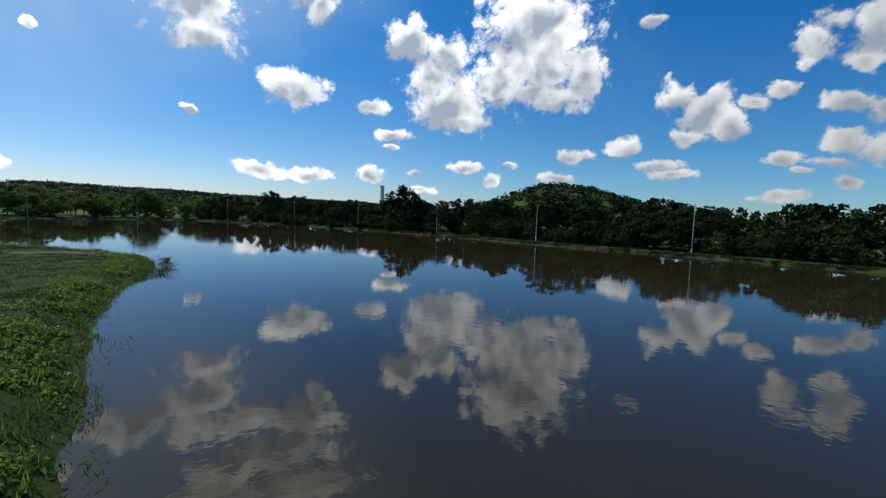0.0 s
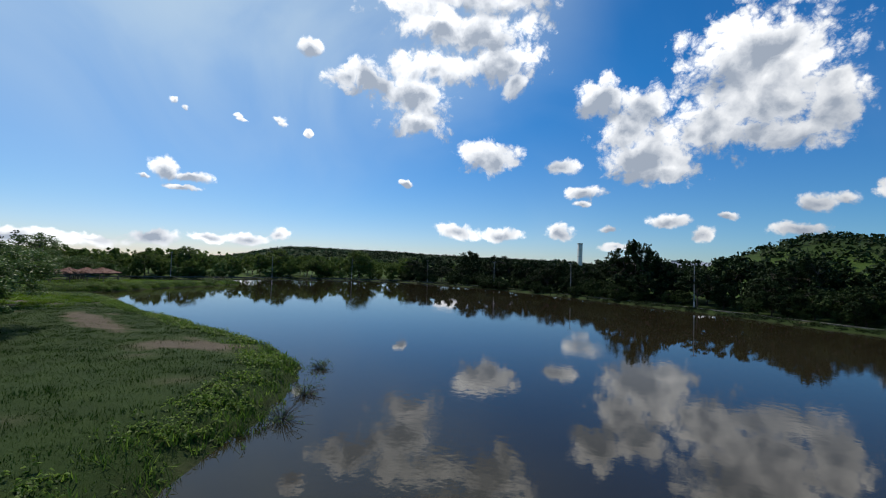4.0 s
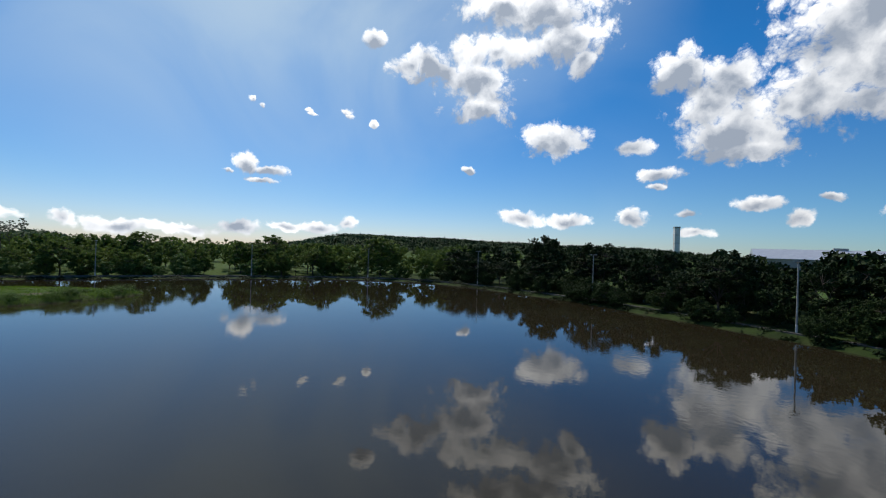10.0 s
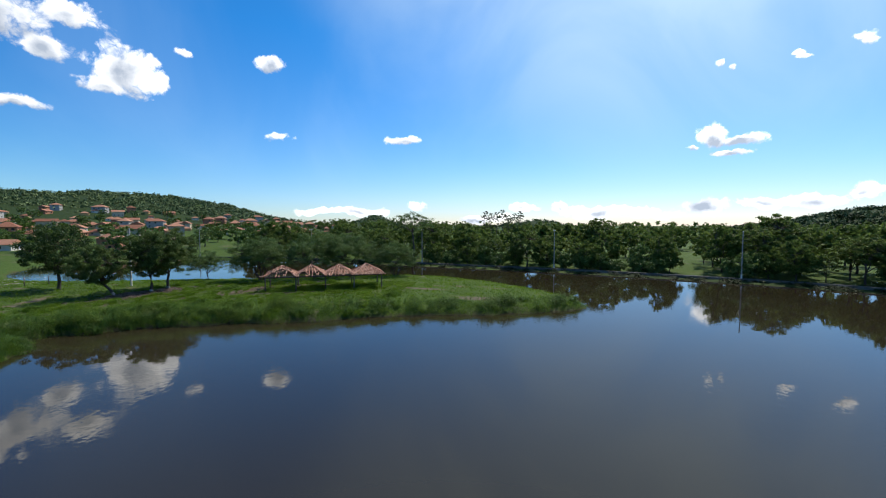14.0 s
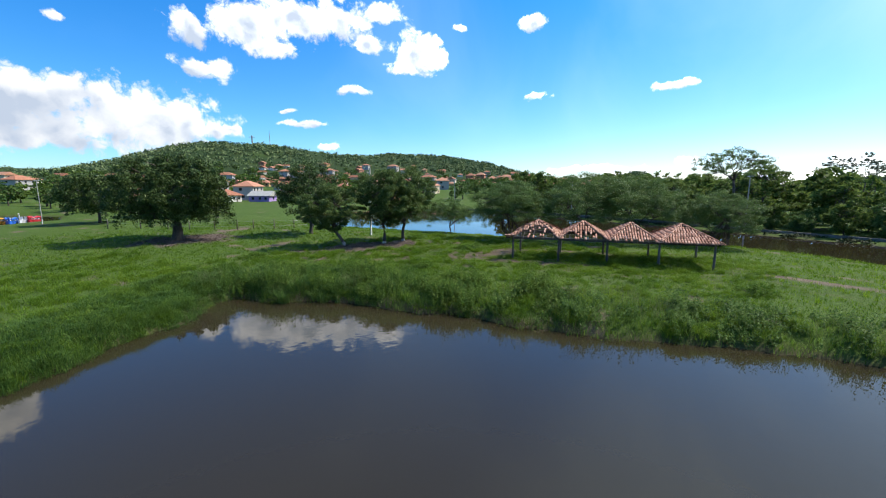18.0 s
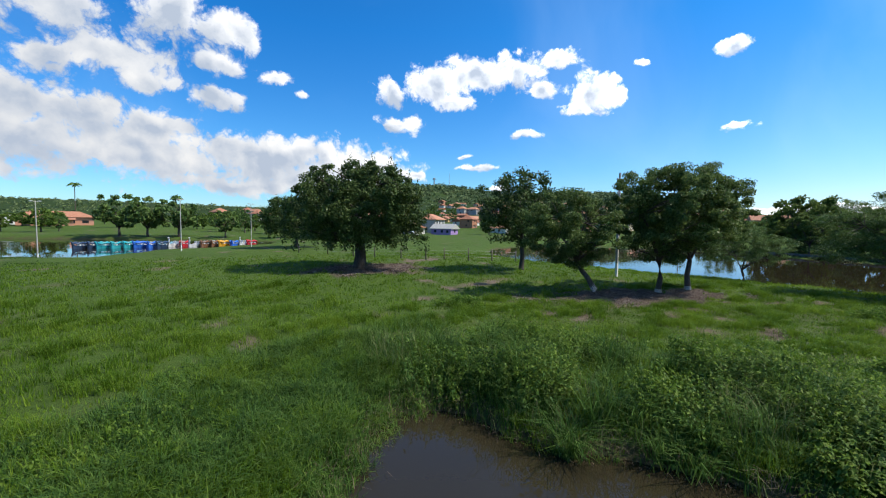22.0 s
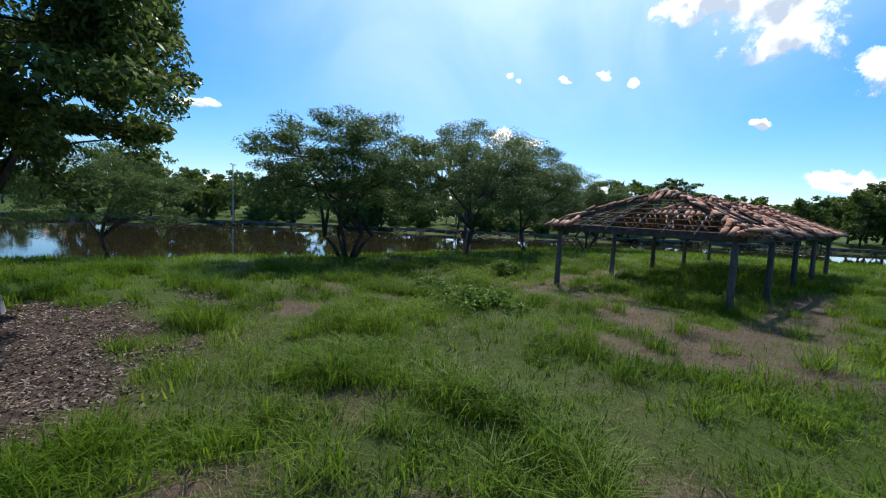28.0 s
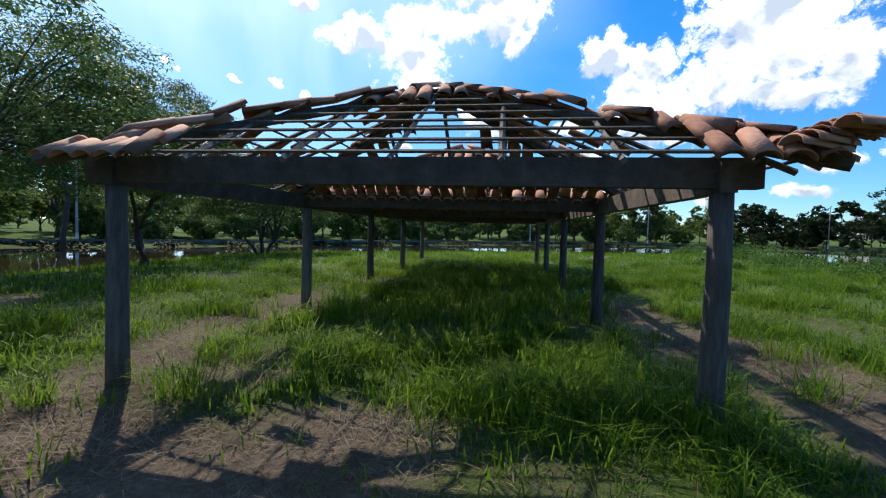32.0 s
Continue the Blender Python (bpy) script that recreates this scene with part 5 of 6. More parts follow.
# ---- the far tower and the long shed ----
tower = thing("silo_tower", (-59.5, 549, relief(-59.5, 549.0) + 0.2), 25, "tall pale square concrete tower rising above the wood", "tower")
part("shaft", mesh_of("shaft", *box_data(-2.4, -2.4, -1, 2.4, 2.4, 39, 0.3), M_WHITE), tower)
part("cap", mesh_of("cap", *box_data(-2.6, -2.6, 39, 2.6, 2.6, 40.4, 0.3), M_CONC), tower)
for z in (8, 16, 24, 32):
    part("joint", mesh_of("joint", *box_data(-2.45, -2.45, z, 2.45, 2.45, z + 0.4, 0.3), M_CONC), tower)
shed = thing("warehouse", (33, 385, 1), 3, "long pale metal-roofed warehouse behind the wood", "warehouse")
part("wall", mesh_of("wall", *box_data(-38, -15, 0, 40, 15, 10.5), M_WALLS[4]), shed)
part("roof", mesh_of("roof", [(-39, -16, 10.5), (41, -16, 10.5), (41, 0, 16), (-39, 0, 16), (41, 16, 10.5), (-39, 16, 10.5), (-39, -16, 10.2), (41, -16, 10.2), (41, 16, 10.2), (-39, 16, 10.2)], [(0, 1, 2, 3), (3, 2, 4, 5), (0, 6, 7, 1), (5, 4, 8, 9), (0, 3, 5, 9, 6), (1, 7, 8, 4, 2)], M_SHED), shed)
part("vent", mesh_of("vent", *box_data(-3, -1, 15.6, 3, 1, 17), M_CONC), shed)

# ---- the town ----
def build_house(seed, wall, storeys, hipped, brick=False):
    k = np.random.RandomState(seed)
    w, d, h = k.uniform(8, 13), k.uniform(7, 10), 3.0 * storeys
    house = thing("house", (0, 0, 0), 0, "", "house", "houses of the town")
    part("wall", mesh_of("wall", *box_data(-w / 2, -d / 2, -3, w / 2, d / 2, h), M_BRICKWALL if brick else wall), house)
    e, rz = 0.7, h + 0.28 * d
    x, y = w / 2 + e, d / 2 + e
    rx = w / 2 - d / 2 if hipped else x
    rx = max(rx, 0.6)
    top = [(-x, -y, h - 0.1), (x, -y, h - 0.1), (x, y, h - 0.1), (-x, y, h - 0.1), (-rx, 0, rz), (rx, 0, rz), (-x, -y, h - 0.3), (x, -y, h - 0.3), (x, y, h - 0.3), (-x, y, h - 0.3)]
    part("roof", mesh_of("roof", top, [(0, 1, 5, 4), (2, 3, 4, 5), (1, 2, 5), (3, 0, 4), (0, 6, 7, 1), (1, 7, 8, 2), (2, 8, 9, 3), (3, 9, 6, 0), (6, 9, 8, 7)], M_ROOF_FAR), house)
    for s in range(storeys):
        for side in (-1, 1):
            for q in (-0.3, 0.05, 0.33):
                if k.rand() < 0.8:
                    xx, zz = q * w, s * 3 + 1.0
                    win = part("window", mesh_of("window", *box_data(xx - 0.6, side * d / 2 - 0.04, zz, xx + 0.6, side * d / 2 + 0.04, zz + 1.2), M_GLASS), house)
                    part("sill", mesh_of("sill", *box_data(xx - 0.7, side * d / 2 - 0.12, zz - 0.1, xx + 0.7, side * d / 2 + 0.12, zz), M_CONC), win)
            yy = k.uniform(-0.25, 0.25) * d
            part("window", mesh_of("window", *box_data(side * w / 2 - 0.04, yy - 0.6, s * 3 + 1, side * w / 2 + 0.04, yy + 0.6, s * 3 + 2.2), M_GLASS), house)
    part("door", mesh_of("door", *box_data(-0.16 * w - 0.45, d / 2 - 0.05, 0, -0.16 * w + 0.45, d / 2 + 0.05, 2.1), M_WOOD), house)
    return house


WORDS = ("cream", "white", "ochre", "salmon", "grey", "lilac")
kinds = [(build_house(200 + n, M_WALLS[n % 5], 1 + (n % 4 == 0), n % 3 > 0, n % 5 == 3), WORDS[n % 5]) for n in range(9)]
placed = [False] * len(kinds)
rng = np.random.RandomState(9)
SPOTS = []


def put_house(x, y, turn, n=None, scale=1.0):
    n = rng.randint(len(kinds)) if n is None else n
    h, word = kinds[n]
    m = pose(x, y, ground_z(x, y), 0, 0, turn) @ Matrix.Scale(scale, 4)
    ob = h if not placed[n] else copy_thing(h, m)
    if not placed[n]:
        h.matrix_world = m
        placed[n] = True
    tagged(ob, word + " plastered house with a clay tile roof in the town")
    SPOTS.append((x, y))


for ring in range(9):
    far = 205 + 48 * ring
    for yaw in np.arange(106, 172, 15.5 / far * 57.3 * (1.0 if ring < 6 else 1.3)):
        if rng.rand() < (0.42 if ring < 2 else 0.25):
            continue
        if ring > 5 and not (112 < yaw < 150):
            continue
        w = heading(yaw + rng.uniform(-1, 1), 0)
        f = far + rng.uniform(-16, 16)
        x, y = -77 + w.x * f, 83 + w.y * f
        if float(shore(np.array([x]), np.array([y]))[0]) < 18:
            continue
        put_house(x, y, rng.choice((20, 110, 35, 125)) + rng.uniform(-6, 6), scale=rng.uniform(0.78, 1.05))
for yaw, far, turn in ((-170, 340, 0), (-176, 360, 50), (176, 380, 20), (171, 350, 80), (168, 420, 10), (165, 380, 40), (162, 420, 0), (173, 460, 30), (-154, 300, 30), (-150, 330, 15)):
    w = heading(yaw, 0)
    put_house(-85 + w.x * far, 67 + w.y * far, turn, scale=1.1)
villa = build_house(300, M_WALLS[5], 1, False)
tagged(villa, "lilac plastered house with a pale roof near the far bank")
villa.matrix_world = pose(-176, -80, ground_z(-176, -80), 0, 0, 120) @ Matrix.Scale(0.85, 4)
for piece in villa.children:
    if piece.name.startswith("roof"):
        piece.data.materials[0] = M_CONC

# town trees, and the dense cover of the hills
town_tree = build_tree("tree", 61, 8.5, 3.9, 1.6, 0.25, 46, 34, 0.85, "round", M_LEAF_B, label="dark green garden tree in the town", category="tree")
park_tree = build_tree("tree", 62, 7.0, 4.6, 1.8, 0.25, 46, 34, 0.8, "round", M_LEAF_C, label="bright green park tree beside the pond", category="tree")
stand(town_tree, -150, -75, 0, 1.0)
stand(park_tree, -45, -130, 0, 1.1)
town_spots, park_spots = [], []
for n in range(230):
    yaw, far = rng.uniform(104, 174), rng.uniform(165, 560)
    w = heading(yaw, 0)
    x, y = -77 + w.x * far, 83 + w.y * far
    if float(shore(np.array([x]), np.array([y]))[0]) < 6 or (abs(x + 172) < 20 and abs(y + 75) < 20):
        continue
    if min(math.hypot(x - a, y - b) for a, b in SPOTS) < 7:
        continue
    (town_spots if n % 3 else park_spots).append((x, y, rng.rand() * 6.28, rng.uniform(0.7, 1.25)))
for n in range(110):
    yaw, far = rng.uniform(164, 222), rng.uniform(190, 420)
    w = heading(yaw, 0)
    x, y = -85 + w.x * far, 67 + w.y * far
    if float(shore(np.array([x]), np.array([y]))[0]) < 5 or min(math.hypot(x - a, y - b) for a, b in SPOTS) < 9:
        continue
    if 183 < yaw < 202 and far < 330 and rng.rand() < 0.6:
        continue
    (park_spots if n % 3 else town_spots).append((x, y, rng.rand() * 6.28, rng.uniform(0.6, 1.1)))
far_town = build_tree("tree", 64, 8.5, 3.9, 1.6, 0.25, 34, 24, 1.0, "round", M_LEAF_B, tri=True)
far_park = build_tree("tree", 65, 7.0, 4.6, 1.8, 0.25, 34, 24, 1.0, "round", M_LEAF_C, tri=True)
merge("town_trees", far_town, town_spots, "dark green garden trees among the houses", "trees")
merge("park_trees", far_park, park_spots, "bright green trees among the houses", "trees")
discard(far_town)
discard(far_park)
for x, y, s in ((-70, -92, 1.5), (-77, -90, 1.45), (-85, -86, 1.5), (-97, -80, 1.0), (-112, -70, 0.9), (-118, -60, 0.95)):
    again(town_tree, x, y, rng.rand() * 360, s, "dark round tree behind the pedal boats")


def build_palm(seed, tall):
    k = np.random.RandomState(seed)
    palm = thing("palm_tree", (0, 0, 0), 0, "tall slender palm with a small crown", "palm")
    part("trunk", mesh_of("trunk", *tube([(0, 0, -0.3), (0.1, 0, tall * 0.5), (0, 0.1, tall)], [0.3, 0.2, 0.16], 8), M_BARK, True), palm)
    for n in range(16):
        a, dip = n * 2.4, k.uniform(-0.5, 0.9)
        pts = [Vector((math.cos(a) * s * 3.2, math.sin(a) * s * 3.2, tall + math.sin(s * 2.2 + 0.2) * 1.1 * dip + 0.2 - s * s * 1.3)) for s in (0, 0.3, 0.6, 0.85, 1.0)]
        side = Vector((-math.sin(a), math.cos(a), 0))
        v, f = [], []
        for p, w in zip(pts, (0.1, 0.4, 0.45, 0.3, 0.05)):
            v += [p - side * w - Vector((0, 0, 0.25)), p, p + side * w - Vector((0, 0, 0.25))]
        for q in range(4):
            f += [(3 * q, 3 * q + 3, 3 * q + 4, 3 * q + 1), (3 * q + 1, 3 * q + 4, 3 * q + 5, 3 * q + 2)]
        part("frond", mesh_of("frond", v, f, M_LEAF_B), palm)
    return palm


palm = build_palm(3, 21)
w = heading(189, 0)
stand(palm, -85 + w.x * 290, 67 + w.y * 290)
w = heading(201.5, 0)
again(palm, -85 + w.x * 240, 67 + w.y * 240, 40, 0.75)

gum = build_tree("gum_tree", 63, 18, 2.6, 7.0, 0.22, 44, 40, 0.6, "round", M_GUM, slim=0.3, label="slender silvery gum tree behind the wood", category="tree")
for n in range(7):
    w = heading(86.6 - 0.75 * n, 0)
    at = (-43 + w.x * (255 + 9 * (n % 3)), 94 + w.y * (255 + 9 * (n % 3)))
    if n:
        again(gum, *at, n * 77, 0.9 + 0.05 * (n % 4))
    else:
        stand(gum, *at)

# the white civic building and the red hall beside it, across the boating pond
w = heading(194.6, 0)
civic = thing("civic_building", (-85 + w.x * 305, 67 + w.y * 305, ground_z(-85 + w.x * 305, 67 + w.y * 305)), 12, "long white flat-roofed public building beside the park", "building")
civic.matrix_world = civic.matrix_world @ Matrix.Diagonal((0.8, 0.8, 0.6, 1))
part("wall", mesh_of("wall", *join([box_data(-24, -7, 0, 24, 7, 7.2), box_data(4, -5, 7.2, 22, 5, 10.6)]), M_WHITE), civic)
part("roof", mesh_of("roof", *join([box_data(-24.6, -7.6, 7.2, 3.9, 7.6, 7.9), box_data(3.4, -5.6, 10.6, 22.6, 5.6, 11.2)]), M_WHITE), civic, label="projecting white roof slab")
for n in range(10):
    for z in (1.0, 4.2):
        win = part("window", mesh_of("window", *box_data(-21 + 4.5 * n, 6.95, z, -18.6 + 4.5 * n, 7.06, z + 1.6), M_GLASS), civic)
        part("sill", mesh_of("sill", *box_data(-21.1 + 4.5 * n, 6.9, z - 0.15, -18.5 + 4.5 * n, 7.2, z), M_CONC), win)
w = heading(190.5, 0)
hall = thing("red_hall", (-85 + w.x * 285, 67 + w.y * 285, ground_z(-85 + w.x * 285, 67 + w.y * 285)), 12, "low red-walled hall with red tile roofs beside the park", "building")
part("wall", mesh_of("wall", *join([box_data(-14, -6, 0, 14, 6, 4.2), box_data(-6, 6, 0, 9, 11, 3.2)]), M_WALLS[3]), hall)
part("roof", mesh_of("roof", *join([([(-15, -7, 4.1), (15, -7, 4.1), (15, 7, 4.1), (-15, 7, 4.1), (-9, 0, 7), (9, 0, 7)], [(0, 1, 5, 4), (2, 3, 4, 5), (1, 2, 5), (3, 0, 4), (3, 2, 1, 0)]), ([(-7, 5.8, 4.0), (10, 5.8, 4.0), (10, 12, 3.0), (-7, 12, 3.0), (-7, 5.8, 3.7), (10, 5.8, 3.7), (10, 12, 2.7), (-7, 12, 2.7)], [(0, 1, 2, 3), (3, 2, 6, 7), (0, 3, 7, 4), (1, 5, 6, 2), (4, 7, 6, 5)])]), M_ROOF_FAR), hall)
for n in range(5):
    part("window", mesh_of("window", *box_data(-12 + 5.2 * n, 5.95, 1.2, -9.5 + 5.2 * n, 6.05, 2.6), M_GLASS), hall)
for x, y in ((-85.6, -15.0), (-97, -24), (-69, -14)):
    copy_thing(first_lamp, pose(x, y, ground_z(x, y), 0, 0, 40) @ Matrix.Diagonal((0.65, 0.65, 0.85, 1)))

# forest on the hills, one lumpy crown after another
pts = []
for hx, hy, high, wide, deep, a in HILLS:
    n = int(min(1300, 80 + wide * deep / 12))
    q = np.random.RandomState(int(abs(hx))).uniform(-1.9, 1.9, (n, 2)) * (wide, deep)
    pts.append(np.stack([hx + q[:, 0] * math.cos(a) - q[:, 1] * math.sin(a), hy + q[:, 0] * math.sin(a) + q[:, 1] * math.cos(a)], 1))
# the north hills take the wood's dark leaves, with backlit shade in the colour
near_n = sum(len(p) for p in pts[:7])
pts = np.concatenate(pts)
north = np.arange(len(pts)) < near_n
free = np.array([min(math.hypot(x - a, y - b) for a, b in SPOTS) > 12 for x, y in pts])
for mat, pick, words in ((M_BACKLIT, north & free, "dense forest on the hills behind the wood, coloured as backlit"), (M_FOREST, ~north & free, "dense green forest covering the hills of the town")):
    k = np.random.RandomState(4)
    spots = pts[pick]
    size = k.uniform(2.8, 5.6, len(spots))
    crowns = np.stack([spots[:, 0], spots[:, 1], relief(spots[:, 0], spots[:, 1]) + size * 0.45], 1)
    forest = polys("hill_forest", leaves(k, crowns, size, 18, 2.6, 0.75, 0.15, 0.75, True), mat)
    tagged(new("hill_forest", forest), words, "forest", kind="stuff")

# the mast and figure on the town hill
w = heading(149.5, 0)
hx, hy = -77 + w.x * 890, 83 + w.y * 890
statue_me = mesh_of("hill_statue", *join([box_data(-1.2, -1.2, -4, 1.2, 1.2, 8, 0.3), tube([(0, 0, 8), (0, 0, 13), (0, 0, 16), (0, 0, 18)], [1.3, 1.2, 1.6, 0.7], 8), tube([(-5, 0, 14.6), (0, 0, 15.4), (5, 0, 14.6)], [0.5, 0.8, 0.5], 6)]), M_CONC)
statue = tagged(new("hill_statue", statue_me), "pale monument with outstretched arms on the hilltop", "monument")
statue.matrix_world = pose(hx, hy, relief(hx, hy) + 2, 0, 0, 140)
w = heading(147.5, 0)
hx, hy = -77 + w.x * 900, 83 + w.y * 900
mast = thing("radio_mast", (hx, hy, relief(hx, hy)), 0, "thin lattice radio mast on the hilltop", "mast")
part("leg", mesh_of("leg", *join([tube([(math.cos(a) * 1.1, math.sin(a) * 1.1, 0), (0.1 * math.cos(a), 0.1 * math.sin(a), 34)], [0.14, 0.1], 4) for a in (0, 2.1, 4.2)]), M_STEEL), mast)
part("brace", mesh_of("brace", *join([tube([(math.cos(a) * (1.1 - z * 0.03), math.sin(a) * (1.1 - z * 0.03), z), (math.cos(a + 2.1) * (1.0 - z * 0.03), math.sin(a + 2.1) * (1.0 - z * 0.03), z + 3)], [0.07, 0.07], 4) for a in (0, 2.1, 4.2) for z in range(0, 31, 3)]), M_STEEL), mast)

# ---- grass, weeds and straw ----
def sow(name, seed, area, count, keep, tall, wide, blades, mat, label, droop=0.35, spread=0.1, simple=False, lay=1.0):
    """Tufts of tapering blades strewn over an area, as one object."""
    k = np.random.RandomState(seed)
    x0, y0, x1, y1 = area
    x, y = k.uniform(x0, x1, count), k.uniform(y0, y1, count)
    chance = keep(x, y)
    ok = (k.rand(count) < chance) & (shore(x, y) > (-0.3 if "bank" in label else 0.12))
    x, y = x[ok], y[ok]
    z = np.maximum(height(x, y), -0.1)
    n = len(x) * blades
    bx, by = x.repeat(blades) + k.normal(size=n) * spread, y.repeat(blades) + k.normal(size=n) * spread
    bz = z.repeat(blades) - 0.03
    vigour = (0.7 + 0.6 * k.rand(len(x)) + 0.6 * wave(x, y, 2.3, 81)).clip(0.25, 2.2).repeat(blades)
    h = tall * vigour * (0.55 + 0.6 * k.rand(n))
    a = k.uniform(0, 6.283, n)
    lean = droop * (0.3 + k.rand(n)) * h
    dx, dy = np.cos(a), np.sin(a)
    w = wide * (0.7 + 0.6 * k.rand(n))
    base = np.stack([bx, by, bz], 1)
    side = np.stack([-dy * w, dx * w, 0 * w], 1)
    mid = base + np.stack([dx * lean * 0.35, dy * lean * 0.35, h * 0.6 * lay], 1)
    tip = base + np.stack([dx * lean, dy * lean, h * (1 - 0.25 * droop) * lay + (1 - lay) * 0.04], 1)
    f1 = np.stack([base - side, base + side, mid + side * 0.75, mid - side * 0.75], 1)
    f2 = np.stack([mid - side * 0.75, mid + side * 0.75, tip + side * 0.06, tip - side * 0.06], 1)
    if simple:
        f1 = np.stack([base - side, base + side, tip], 1)
    me = polys(name, f1 if simple else np.concatenate([f1, f2]), mat)
    return tagged(new(name, me), label, "grass", kind="stuff")


def lawn(x, y):
    return np.clip(1.05 - mulch(x, y) * 1.1 - dry(x, y) * 0.97, 0.01, 1)


sow("meadow_grass", 91, (-128, 44, -84, 84), 90000, lambda x, y: lawn(x, y) * path_near(x, y, 7.5) * tussocky(x, y, 0.35), 0.22, 0.0066, 9, M_GRASS, "lush green meadow grass", 0.85, 0.1)
sow("meadow_grass", 92, (-150, 0, -56, 112), 66000, lambda x, y: lawn(x, y) * (1 - 0.75 * path_near(x, y, 8.0)) * np.clip((-58 - x + 4 * wave(x, y, 8, 96)) / 12, 0, 1) * np.clip((y + 2 * wave(x, y, 6, 97)) / 8, 0, 1), 0.24, 0.026, 5, M_GRASS, "green meadow grass on the spit", simple=True)
sow("meadow_grass", 93, (-75, -10, 20, 60), 40000, lambda x, y: lawn(x, y) * np.clip((x + 76 + 4 * wave(x, y, 8, 96)) / 12, 0, 1) * np.clip((y + 10 + 3 * wave(x, y, 6, 97)) / 12, 0, 1), 0.17, 0.022, 9, M_GRASS_SHADE, "grass on the near bank, green darkened as under cloud", 0.5, 0.28, simple=True)
sow("dry_grass", 94, (-128, 44, -100, 84), 85000, lambda x, y: np.clip(thatch(x, y) + 0.03, 0, 1) * 0.95 * path_near(x, y, 9), 0.19, 0.0042, 8, M_STRAW, "dried flattened grass stalks", 1.9, 0.22, lay=0.45)
sow("grass_tussocks", 98, (-128, 42, -86, 86), 15000, lambda x, y: lawn(x, y) ** 2 * np.clip(tussocky(x, y, 0.0) * 1.3 - 0.25, 0.02, 1) * 0.85, 0.42, 0.0064, 52, M_GRASS, "thick bright tussocks of arching grass", 1.15, 0.11)
sow("grass_tussocks", 99, (-126, 46, -104, 72), 420, lambda x, y: (0.25 + 0.0 * x) * (mulch(x, y) < 0.1), 0.5, 0.006, 90, M_GRASS, "thick bright tussocks standing in dry grass", 1.3, 0.12)


def strew(name, seed, area, count, keep, size, mat, label, category):
    """Small flat curled leaves lying about."""
    k = np.random.RandomState(seed)
    x, y = k.uniform(area[0], area[2], count), k.uniform(area[1], area[3], count)
    ok = k.rand(count) < keep(x, y)
    x, y = x[ok], y[ok]
    c = np.stack([x, y, height(x, y) + 0.02], 1)
    return tagged(new(name, polys(name, leaves(k, c, 0.12, 4, size, 0.12, 1.6, 0.45), mat)), label, category, kind="stuff")


strew("leaf_litter", 113, (-124, 38, -100, 54), 40000, lambda x, y: mulch(x, y) * 0.9, 0.075, M_LITTER, "brown and grey fallen leaves under the trees", "leaf litter")
strew("leaf_litter", 114, (-112, 14, -92, 30), 9000, lambda x, y: mulch(x, y) * 0.8, 0.16, M_LITTER, "brown and grey fallen leaves under the huge tree", "leaf litter")
sow("tall_grass", 95, (-127, 58, -113, 84), 1700, lambda x, y: np.clip(1 - dry(x, y), 0, 1) * (np.abs((x + 121) * 0.951 + (y - 62.3) * 0.309 - 3.1) < 2.7) * ((y - 62.3) * 0.951 - (x + 120.8) * 0.309 > 2.2 - 0.5 * ((x + 121) * 0.951 + (y - 62.3) * 0.309) + 0.8 * wave(x, y, 3, 87)) * 0.75, 0.42, 0.011, 22, M_GRASS, "tall rank grass growing under the shelters", 0.85, 0.16)


